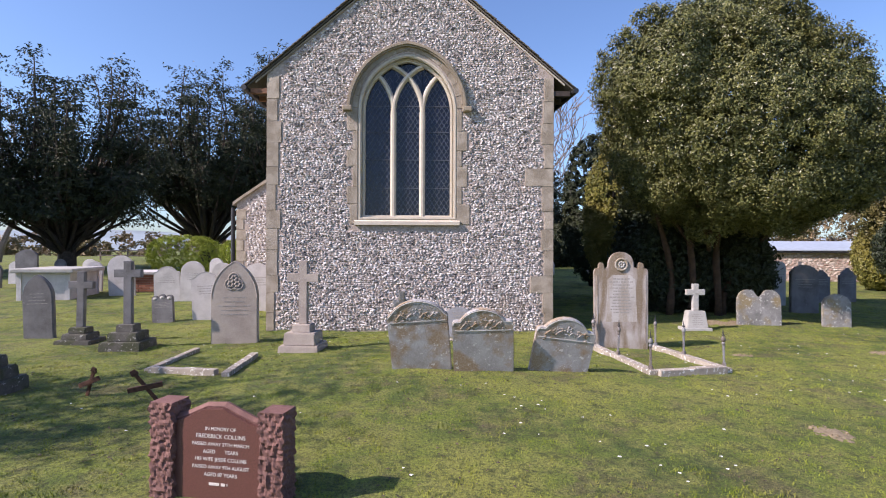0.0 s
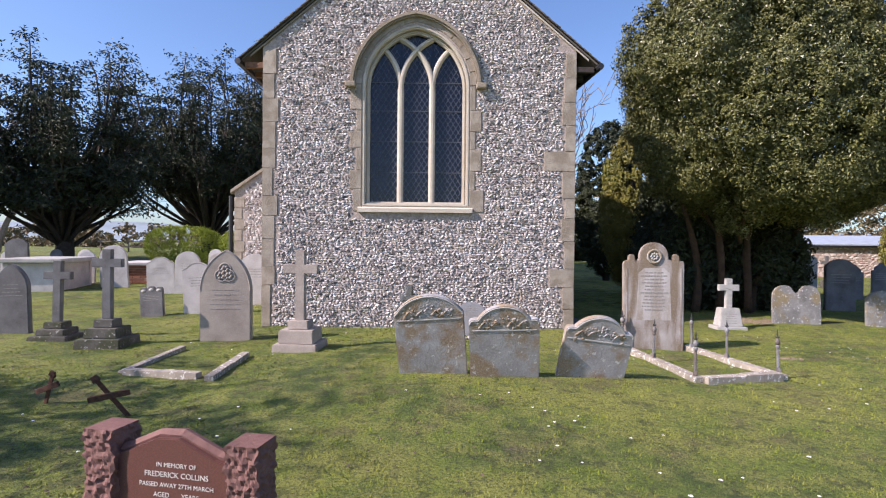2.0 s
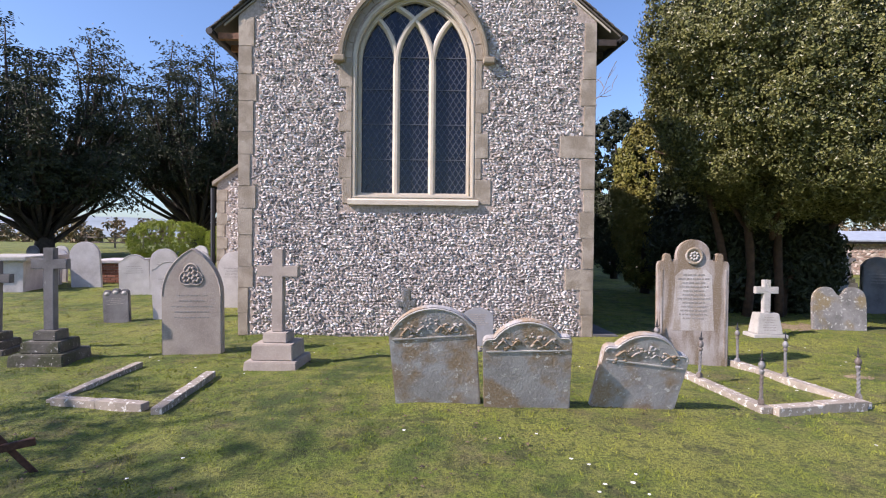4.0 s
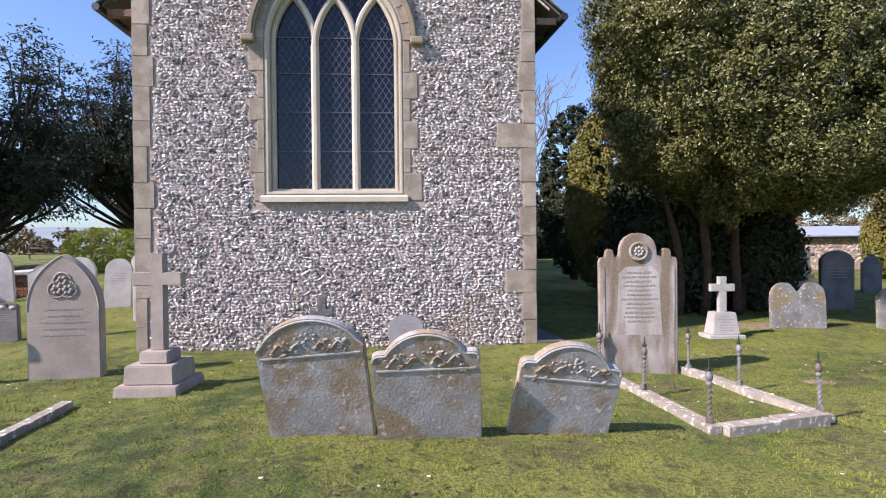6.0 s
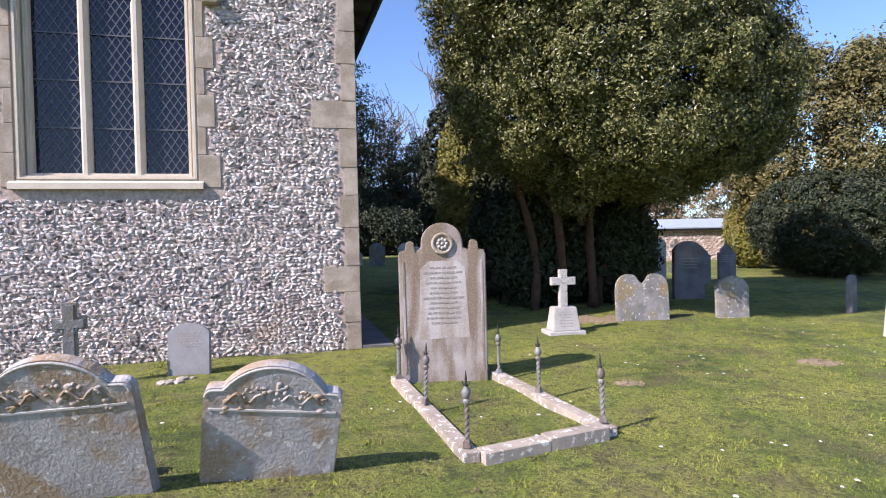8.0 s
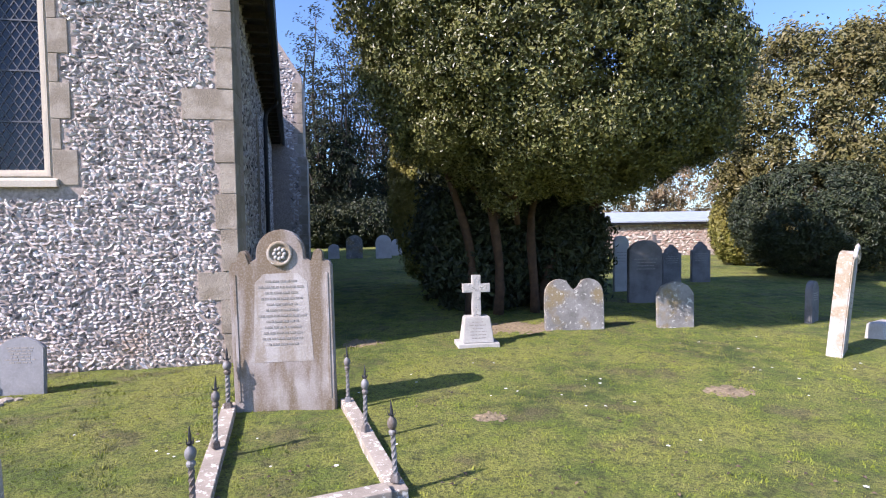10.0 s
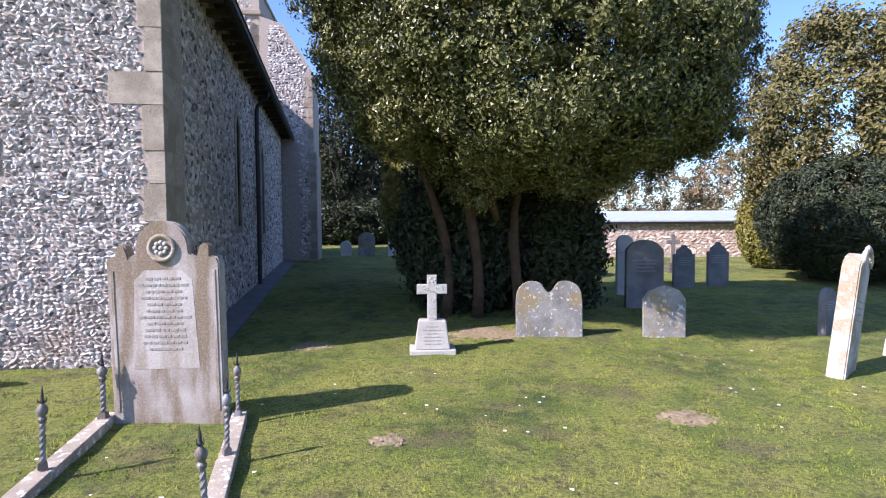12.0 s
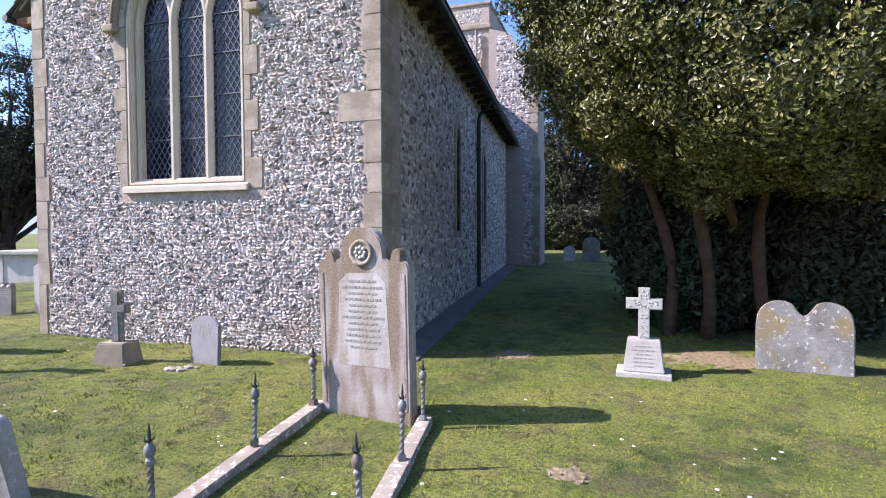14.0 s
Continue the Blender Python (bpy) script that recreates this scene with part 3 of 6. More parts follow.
# ---- chancel roof, eaves, pipe ----
roof = part("roof", bmesh.new(), M_TILE, church, "steep old brown tiled roof")
for s in (1, -1):
    far = EAVE_X if s < 0 else END_X + EAVE_X - HALF
    pts = [Vector((0, -0.035, RIDGE_Z)), Vector((s * EAVE_X, -0.035, EAVE_Z)), Vector((s * far, END + 0.3, EAVE_Z - 0.1)), Vector((0, END + 0.3, RIDGE_Z))]
    sl = bmesh.new()
    lo = [sl.verts.new(p) for p in pts]
    hi = [sl.verts.new(p + Vector((0, 0, 0.035))) for p in pts]
    sl.faces.new(lo); sl.faces.new(hi)
    for i in range(4):
        sl.faces.new((lo[i], lo[(i + 1) % 4], hi[(i + 1) % 4], hi[i]))
    part("roof_deck", sl, M_TILE, church)
    rows, V, F = 34, [], []
    d_dn = Vector((s * EAVE_X, 0, EAVE_Z - RIDGE_Z)) / rows
    nrm = Vector((s * (RIDGE_Z - EAVE_Z), 0, EAVE_X)).normalized()
    for r in range(rows):
        a = pts[0] + d_dn * r + nrm * 0.035
        for c in range(3):
            o = a + Vector((0, -0.045 + c * 0.17 + random.uniform(-0.012, 0.012), 0))
            tilt = nrm * 0.016
            corner = [o, o + Vector((0, 0.165, 0)), o + d_dn * 1.35 + Vector((0, 0.165, 0)) + tilt, o + d_dn * 1.35 + tilt]
            n0 = len(V)
            V += [p for p in corner] + [p + nrm * 0.014 for p in corner]
            F += [(n0, n0 + 1, n0 + 2, n0 + 3), (n0 + 4, n0 + 5, n0 + 6, n0 + 7), (n0, n0 + 1, n0 + 5, n0 + 4), (n0 + 2, n0 + 3, n0 + 7, n0 + 6), (n0 + 1, n0 + 2, n0 + 6, n0 + 5), (n0, n0 + 3, n0 + 7, n0 + 4)]
        # the rest of the row, one long lap
        o = a + Vector((0, 0.47, 0))
        e = Vector((0, END - 0.2, 0))
        sh = Vector((((END_X - HALF) if s > 0 else -0.0) * (r + 1) / rows, 0, 0))
        corner = [o, o + e + sh, o + e + sh + d_dn * 1.3 + nrm * 0.016, o + d_dn * 1.3 + nrm * 0.016]
        n0 = len(V)
        V += [p for p in corner] + [p + nrm * 0.014 for p in corner]
        F += [(n0, n0 + 1, n0 + 2, n0 + 3), (n0 + 4, n0 + 5, n0 + 6, n0 + 7), (n0, n0 + 1, n0 + 5, n0 + 4), (n0 + 2, n0 + 3, n0 + 7, n0 + 6), (n0 + 1, n0 + 2, n0 + 6, n0 + 5), (n0, n0 + 3, n0 + 7, n0 + 4)]
    tagged(part("roof_tiles", soup("roof_tiles", [tuple(v) for v in V], F, M_TILE), M_TILE, church, "lapped brown clay tiles"), kind="stuff")
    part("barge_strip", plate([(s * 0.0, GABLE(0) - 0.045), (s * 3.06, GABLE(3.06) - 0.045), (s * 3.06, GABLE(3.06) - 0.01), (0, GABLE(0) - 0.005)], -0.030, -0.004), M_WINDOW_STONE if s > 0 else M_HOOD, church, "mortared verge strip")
    for yy in np.arange(0.0, 13.8, 0.55):
        dx = (HALF - END_X) * yy / END if s > 0 else 0
        # Sunny-side rafter feet keep the brown; the north ones are painted shade-dark.
        part("rafter_foot", box(min(s * (2.66 - dx), s * (3.17 - dx)), max(s * (2.66 - dx), s * (3.17 - dx)), yy, yy + 0.09, 4.69, 4.79, 0.004), M_TIMBER if s < 0 else M_SHADE_TIMBER, church)
gut = bmesh.new()
tube([Vector((EAVE_X + 0.05, -0.1, 4.78)), Vector((END_X + EAVE_X - HALF + 0.05, END + 0.2, 4.70))], [0.055] * 2, 8, gut)
part("gutter", gut, M_IRON, church, "black cast-iron gutter")
gut = bmesh.new()
tube([Vector((-EAVE_X - 0.05, -0.1, 4.78)), Vector((-EAVE_X - 0.05, END, 4.72))], [0.055] * 2, 8, gut)
part("gutter", gut, M_IRON, church, "black cast-iron gutter")
at = Vector((HALF, 0, 0)) + north_dir * 6.9 + sn * 0.09
dp = bmesh.new()
tube([at + sn * 0.28 + Vector((0, 0, 4.74)), at + sn * 0.25 + Vector((0, 0, 4.60)), at + sn * 0.02 + Vector((0, 0, 4.35)), at + Vector((0, 0, 4.2)), at + Vector((0, 0, 0.1))], [0.05] * 5, 8, dp)
drain = part("drainpipe", dp, M_IRON, church, "black drainpipe with a swan neck")
for z in (0.9, 2.2, 3.5):
    part("pipe_collar", lathe([(0.062, 0), (0.066, 0.03), (0.062, 0.06)], 10, None, (at.x, at.y, z)), M_IRON, drain)
for u0, w_, z0, h_ in ((4.32, 0.66, 1.42, 2.5), (7.95, 0.75, 1.22, 2.6)):
    own = plate([(0, z0), (0, z0 + h_ - 0.4), (w_ / 2, z0 + h_), (w_, z0 + h_ - 0.4), (w_, z0)], -0.03, 0.05,
                [[(0.13, z0 + 0.13), (0.13, z0 + h_ - 0.45), (w_ / 2, z0 + h_ - 0.17), (w_ - 0.13, z0 + h_ - 0.45), (w_ - 0.13, z0 + 0.13)]])
    m = Matrix.Translation(Vector((HALF, 0, 0)) + north_dir * u0) @ Matrix(((north_dir.x, -sn.x, 0, 0), (north_dir.y, -sn.y, 0, 0), (0, 0, 1, 0), (0, 0, 0, 1)))
    lan = part("lancet", join(None, own, m), M_ASHLAR, wall_north, "narrow stone lancet surround")
    gl = plate([(0.12, z0 + 0.1), (0.12, z0 + h_ - 0.45), (w_ / 2, z0 + h_ - 0.15), (w_ - 0.12, z0 + h_ - 0.45), (w_ - 0.12, z0 + 0.1)], -0.012, 0.0)
    part("pane", join(None, gl, m), M_GLASS, lan)
st = bmesh.new()
p0, p1 = Vector((CHURCH_X + HALF + 0.02, -0.02, 0)), Vector((CHURCH_X + END_X + 0.02, END, rise(END)))
vv = []
for p in (p0, p1):
    vv += [st.verts.new(p + Vector((0, 0, -0.15))), st.verts.new(p + Vector((0, 0, 0.05))), st.verts.new(p + sn * 0.42 + Vector((0, 0, 0.025))), st.verts.new(p + sn * 0.42 + Vector((0, 0, -0.15)))]
for i in range(4):
    st.faces.new((vv[i], vv[(i + 1) % 4], vv[4 + (i + 1) % 4], vv[4 + i]))
st.faces.new(vv[:4][::-1]); st.faces.new(vv[4:])
structure("drain_channel", st, M_SLAB, "dark stone drain channel along the wall foot", "paving")

# ---- nave end, tower and buttress ----
lowstage = [(0.9, -0.2), (0.9, 4.7), (1.3, 4.7), (2.18, 4.22), (2.18, -0.2)]
butt = part("buttress", plate(lowstage, 11.85, 13.4), M_MORTAR, church, "lower stage of a flint buttress")
tagged(part("flints", flint_mesh("flints", flint_field(1.6, 2.0, 0.5, 4.2, 0.13, 0.08, lambda u, z, w, h: u + w < 2.0), (0, 11.85, 0), (1, 0, 0), (0, -1, 0)), M_FLINT, butt), kind="stuff")
for i, z in enumerate(np.arange(0.3, 4.1, 0.36)):
    part("quoin", box(2.19 - (0.22 if i % 2 else 0.32), 2.195, 11.835, 12.2, z, z + 0.345, 0.01), M_ASHLAR, butt)
upper = [(0.2, 4.2), (0.2, 9.2), (1.0, 8.95), (2.05, 7.25), (2.05, 4.2)]
butt2 = part("buttress", plate(upper, 12.25, 14.2), M_MORTAR, church, "sunlit upper stage of a flint buttress")
tagged(part("flints", flint_mesh("flints", flint_field(0.5, 1.9, 4.5, 8.9, 0.13, 0.085, lambda u, z, w, h: z < 7.1 + (2.0 - u) * 1.6 and u + w < 1.85), (0, 12.25, 0), (1, 0, 0), (0, -1, 0)), M_FLINT, butt2), kind="stuff")
for i, z in enumerate(np.arange(4.4, 6.9, 0.38)):
    part("quoin", box(2.06 - (0.2 if i % 2 else 0.34), 2.065, 12.235, 12.6, z, z + 0.365, 0.01), M_ASHLAR, butt2)
tower = part("tower", box(-3.4, 0.75, 13.2, 17.2, -0.2, 9.75), M_MORTAR, church, "square flint tower")
tagged(part("flints", flint_mesh("flints", flint_field(-3.3, 0.6, 5.5, 9.6, 0.14, 0.09, lambda u, z, w, h: not 8.8 < z < 9.15 and u + w < 0.5), (0, 13.2, 0), (1, 0, 0), (0, -1, 0)), M_FLINT, tower), kind="stuff")
part("string_course", box(-3.5, 0.84, 13.1, 17.3, 8.86, 9.04, 0.04), M_ASHLAR, tower, "projecting stone string course")
for i, z in enumerate(np.arange(6.0, 8.8, 0.36)):
    part("quoin", box(0.76 - (0.24 if i % 2 else 0.36), 0.765, 13.185, 13.5, z, z + 0.345, 0.01), M_ASHLAR, tower)
part("parapet_cap", box(-3.46, 0.81, 13.14, 17.26, 9.75, 9.85, 0.02), M_ASHLAR, tower)
dp = bmesh.new()
tube([Vector((0.25, 13.06, 8.8)), Vector((0.25, 13.06, 4.7))], [0.06, 0.06], 8, dp)
part("drainpipe", dp, M_PAINT_IRON, tower, "grey tower drainpipe")
# No hole is cut: a dark plate stands for the shade inside.
part("tower_window", plate([(-1.35, 7.2), (-1.35, 7.9), (-1.15, 8.25), (-0.95, 7.9), (-0.95, 7.2)], 13.17, 13.25), M_SLAB, tower, "small dark plate painted as a shaded belfry opening")

for ob in (butt, butt2):
    ob.location = (0.75, 2.05, 0)
tower.location, tower.scale = (0.0, 2.05, 0), (1, 1, 1.08)

# ---- south aisle behind the chancel ----
aisle = part("wall_aisle", plate([(-5.9, -0.2), (-5.9, 3.1), (-5.0, 3.72), (-2.86, 4.75), (-2.86, -0.2)], 6.9, 7.4), M_MORTAR, church, "lean-to flint aisle end wall")
tagged(part("flints", flint_mesh("flints", flint_field(-5.85, -2.95, 0.2, 4.6, 0.11, 0.07, lambda u, z, w, h: z + h < 2.98 + min(0.69 * (u + 5.9), 0.62 + 0.48 * (u + 5.0)) and u - w > -5.66), (0, 6.9, 0), (1, 0, 0), (0, -1, 0)), M_FLINT, aisle), kind="stuff")
part("coping", plate([(-6.02, 3.01), (-6.02, 3.13), (-5.0, 3.84), (-2.86, 4.87), (-2.86, 4.75), (-5.0, 3.72)], 6.82, 7.5, bevel=0.015), M_ASHLAR, aisle, "sloping stone coping")
part("aisle_roof", plate([(-6.1, 2.95), (-6.1, 3.05), (-5.0, 3.8), (-2.86, 4.82), (-2.86, 4.72), (-5.0, 3.7)], 7.5, 14.0), M_TILE, church)
part("wall_aisle", box(-5.88, -5.5, 7.41, 14.0, -0.2, 3.0), M_MORTAR, church)
for i, z in enumerate(np.arange(0.2, 2.8, 0.34)):
    part("quoin", box(-5.915, -5.6 if i % 2 else -5.68, 6.885, 7.2, z, z + 0.33, 0.01), M_ASHLAR, aisle)
dp = bmesh.new()
tube([Vector((-6.04, 6.95, 2.95)), Vector((-6.04, 6.95, 0.1))], [0.07, 0.07], 8, dp)
part("drainpipe", dp, M_IRON, church, "black aisle drainpipe")

# ---- graves ----
def arc(cx, cz, r, a0, a1, n=10):
    return [(cx + r * math.cos(radians(a0 + (a1 - a0) * i / n)), cz + r * math.sin(radians(a0 + (a1 - a0) * i / n))) for i in range(n + 1)]


def shape(style, w, h):
    """The outline of a headstone, anticlockwise from its left foot, sunk 6 cm."""
    a = w / 2
    feet = [(-a, -0.06)]
    end = [(a, -0.06)]
    if style == "segment":          # small shoulders under a low arch
        s = h - 0.28 * w
        k = a * 0.92
        rise_ = h - s - 0.03
        r = (k * k + rise_ * rise_) / (2 * rise_)
        half = math.degrees(math.asin(k / r))
        top = arc(0, h - r, r, 90 + half, 90 - half, 14)
        mid = [(-a, s - 0.01), (-a * 0.975, s + 0.012)] + top + [(a * 0.975, s + 0.012), (a, s - 0.01)]
    elif style == "cyma":           # arch with quarter-round ears
        s = h - 0.27 * w
        k = a * 0.74
        rise_ = h - s - 0.05
        r = (k * k + rise_ * rise_) / (2 * rise_)
        half = math.degrees(math.asin(k / r))
        mid = [(-a, s)] + arc(-a * 0.87, s, a * 0.13, 180, 90, 4) + arc(0, h - r, r, 90 + half, 90 - half, 12) + arc(a * 0.87, s, a * 0.13, 90, 0, 4) + [(a, s)]
    elif style == "round":
        mid = arc(0, h - a, a, 180, 0, 16)
    elif style == "low":
        rise_ = 0.22 * w
        r = (a * a + rise_ * rise_) / (2 * rise_)
        half = math.degrees(math.asin(a / r))
        mid = arc(0, h - r, r, 90 + half, 90 - half, 14)
    elif style == "gothic":
        r = w * 0.92
        t = math.degrees(math.acos((r - a) / r))
        s = h - r * math.sin(radians(t))
        left = arc(r - a, s, r, 180, 180 - t, 10)
        mid = left + [(-x, z) for x, z in left[-2::-1]]
    elif style == "heart":
        r = a * 0.48
        mid = [(-a, h - r * 1.3)] + arc(-a * 0.5, h - r, r, 165, 62, 8) + [(-a * 0.1, h - a * 0.30), (0, h - a * 0.36), (a * 0.1, h - a * 0.30)] + arc(a * 0.5, h - r, r, 118, 15, 8) + [(a, h - r * 1.3)]
    elif style == "point":          # straight slopes with a rounded point
        mid = [(-a, h - 0.24 * w * 1.4), (-a * 0.72, h - 0.13 * w), (-a * 0.3, h - 0.02), (0, h), (a * 0.3, h - 0.02), (a * 0.72, h - 0.13 * w), (a, h - 0.24 * w * 1.4)]
    elif style == "scallop":        # three little lobes
        r = w / 6
        s = h - r
        mid = arc(-w / 3, s - r * 0.3, r, 180, 20, 6) + arc(0, s, r, 160, 20, 6) + arc(w / 3, s - r * 0.3, r, 160, 0, 6)
    elif style == "tall":           # round head between hollow shoulders with little knobs
        r, s = a * 0.47, h - a * 0.68
        left = [(-a, s - 0.03), (-a * 0.96, s + 0.015), (-a * 0.84, s + 0.03), (-a * 0.82, s + 0.085)] + arc(-a * 0.73, s + 0.085, a * 0.09, 180, 0, 5) + [(-a * 0.60, s + 0.02), (-r * 1.02, s + 0.05)]
        mid = left + arc(0, h - r, r, 172, 8, 14) + [(-x, z) for x, z in left[::-1]]
    elif style == "spire":          # shouldered, stepped, with a finial
        mid = [(-a, h * 0.78), (-a * 0.72, h * 0.80), (-a * 0.62, h * 0.88), (-a * 0.22, h * 0.95), (-a * 0.14, h), (a * 0.14, h), (a * 0.22, h * 0.95), (a * 0.62, h * 0.88), (a * 0.72, h * 0.80), (a, h * 0.78)]
    else:
        mid = [(-a, h), (a, h)]
    return feet + mid + end


def shrunk(loop, d, foot):
    """The outline drawn in by about d, cut off at foot."""
    cx, cz = 0.0, sum(z for _, z in loop) / len(loop)
    w = max(x for x, _ in loop)
    h = max(z for _, z in loop)
    return [(x * (w - d) / w, max(z * (h - d) / h, foot)) for x, z in loop]


def band(loop, d, y0, y1):
    """A raised band of width d just inside the outline, open at the foot."""
    bm = bmesh.new()
    rings = []
    n = len(loop)
    for i in range(1, n - 1):
        (xa, za), (xb, zb) = loop[i - 1], loop[i + 1]
        l = math.hypot(xb - xa, zb - za) or 1
        nx, nz = (zb - za) / l, -(xb - xa) / l
        x, z = loop[i]
        o, q = 0.003, d
        rings.append([bm.verts.new((x + nx * a, y, z + nz * a)) for a, y in ((o, y1), (o, y0 + 0.004), (o + 0.005, y0), (q - 0.012, y0), (q, y1))])
    for a, b in zip(rings, rings[1:]):
        for k in range(4):
            bm.faces.new((a[k], a[k + 1], b[k + 1], b[k]))
    return bm


def words(rows, x0, x1, z0, step, y, high=0.018, seed=1):
    """Rows of unreadable lettering: broken bars."""
    r = random.Random(seed)
    out = []
    for i in range(rows):
        bm = bmesh.new()
        half = (x1 - x0) / 2 * r.uniform(0.55, 1.0)
        x, c = (x0 + x1) / 2 - half, (x0 + x1) / 2 + half
        while x < c:
            l = r.uniform(0.02, 0.07)
            box(x, min(x + l, c), y - 0.0025, y + 0.004, z0 - i * step - high / 2, z0 - i * step + high / 2, 0, bm)
            x += l + 0.013
        out.append(bm)
    return out


def inscribe(parent, rows, material, label=""):
    bm = bmesh.new()
    for row in rows:
        join(bm, row)
    tagged(part("inscription", bm, material, parent, label), kind="stuff")


def headstone(style, w, h, t, mat, m, label, group="", rim=None, rows=0, lettering=None, seed=0, z_top=0.6, carve=False, plinth=None):
    ob = thing("headstone", m, label, "headstone", group)
    loop = shape(style, w, h)
    part("slab", plate(loop, -t / 2, t / 2, bevel=min(0.014, t * 0.15)), mat, ob)
    if rim:
        part("moulding", band(loop, 0.024, -t / 2 - 0.006, -t / 2 + 0.002), rim, ob, "raised edge moulding, sunlight painted in as a paler tone")
    if carve:
        r = random.Random(seed)
        bm = bmesh.new()
        top = h - 0.07
        for i in range(52):
            x = r.uniform(-w * 0.36, w * 0.36)
            z = top - 0.03 - abs(x) / (w / 2) * 0.11 - r.uniform(0, 0.12)
            own = bmesh.new()
            bmesh.ops.create_icosphere(own, subdivisions=1, radius=r.uniform(0.008, 0.018))
            join(bm, own, Matrix.Translation((x, -t / 2 - 0.001, z)) @ Matrix.Diagonal((r.uniform(0.9, 1.9), 0.45, r.uniform(0.7, 1.3), 1)))
        for sgn in (1, -1):
            pts = [Vector((sgn * (0.05 + 0.27 * w * i / 8), -t / 2 - 0.004, top - 0.13 + 0.03 * math.sin(i * 1.3))) for i in range(9)]
            tube(pts, [0.008] * 9, 5, bm)
        part("carving", bm, mat, ob, "weathered scroll carving", True)
        part("band", box(-w * 0.46, w * 0.46, -t / 2 - 0.006, -t / 2 + 0.003, top - 0.212, top - 0.198, 0.002), rim or mat, ob)
    if rows:
        inscribe(ob, words(rows, -w * 0.36, w * 0.36, h * z_top, h * 0.052, -t / 2, 0.013, seed + 3), lettering or M_INCISED, "worn unreadable lettering")
    return ob


def upright(x, y, turn=0.0, side_lean=0.0, lean=0.0, dz=0.0):
    return pose(x, y, sod(x, y) + dz, lean, side_lean, turn)


ROW = "low headstones before the east wall"
headstone("segment", 0.76, 0.93, 0.085, M_GREY, upright(0.42, -3.79, -3, -4, 16), "grey lichened headstone with a carved arched top", ROW, M_RIM, 0, None, 1, 0.62, True)
headstone("cyma", 0.75, 0.85, 0.085, M_GREY, upright(1.20, -3.90, -4, -2, 18), "grey lichened headstone leaning forward with carved scrolls", ROW, M_RIM, 0, None, 5, 0.58, True)
headstone("cyma", 0.74, 0.73, 0.095, M_GREY, upright(2.15, -3.86, 0, 7, 16), "orange-stained headstone tilted sideways with carved scrolls", ROW, M_RIM, 0, None, 9, 0.50, True)

# the tall headstone in its kerb
tall = headstone("tall", 0.92, 1.68, 0.12, M_TALL, upright(3.66, -1.88, -6, -0.5, 1) @ Matrix.Scale(0.94, 4), "tall brown-stained limestone headstone with a round head", "", None, 0)
for s in (1, -1):
    part("edge_bead", box(min(s * 0.40, s * 0.425), max(s * 0.40, s * 0.425), -0.066, -0.058, 0.1, 1.28, 0.003), M_TALL, tall)
medal = lathe([(0.10, 0), (0.118, 0.012), (0.112, 0.026), (0.085, 0.020), (0.08, 0.008), (0.03, 0.012)], 18)
part("medallion", join(None, medal, Matrix.Translation((0, -0.058, 1.46)) @ Matrix.Rotation(radians(90), 4, "X")), M_CREST, tall, "round carved medallion", True)
bm = bmesh.new()
for i in range(9):
    own = bmesh.new()
    bmesh.ops.create_icosphere(own, subdivisions=1, radius=0.022)
    join(bm, own, Matrix.Translation((0.045 * math.cos(i * 0.78) * (i > 0), -0.078, 1.46 + 0.045 * math.sin(i * 0.78) * (i > 0))) @ Matrix.Diagonal((1, 0.5, 1, 1)))
part("carving", bm, M_WHITE, tall, "carved leaf boss", True)
part("panel", plate([(-0.27, 0.46), (-0.235, 1.20), (-0.15, 1.28), (0.15, 1.28), (0.235, 1.20), (0.27, 0.46)], -0.0618, -0.055), M_TALL_PANEL, tall, "pale inscription panel")
inscribe(tall, words(12, -0.225, 0.225, 1.21, 0.053, -0.0628, 0.019, 21), M_INCISED, "worn unreadable lettering")

# kerb round its plot
nl, nr, fl, fr = Vector((3.37, -3.90, 0)), Vector((4.45, -3.70, 0)), Vector((3.17, -1.84, 0)), Vector((4.17, -1.90, 0))
kerb = thing("grave_kerb", pose(0, 0, 0), "low whitened stone kerb round a grassed grave plot", "grave kerb")


def kerb_run(a, b, w, h, mat, parent, name="kerb_stone", bevel=0.012):
    d = b - a
    n = 2
    own = bmesh.new()
    rr = random.Random(int(a.x * 100))
    for i in range(n):
        l = d.length / n
        box(i * l + 0.0006, (i + 1) * l - 0.0006, -w / 2 + rr.uniform(-0.004, 0.004), w / 2 + rr.uniform(-0.004, 0.004), -0.06, h + rr.uniform(-0.006, 0.006), 0.006, own)
    z0 = sod(a.x, a.y)
    m = Matrix.Translation((a.x, a.y, z0)) @ Matrix.Rotation(math.atan2(d.y, d.x), 4, "Z")
    return part(name, join(None, own, m), mat, parent)


kerb_run(fl, nl, 0.11, 0.075, M_KERB, kerb)
kerb_run(fr, nr, 0.11, 0.075, M_KERB, kerb)
kerb_run(nl + Vector((0.06, 0.008, 0)), nr - Vector((0.06, 0.008, 0)), 0.12, 0.08, M_KERB, kerb)


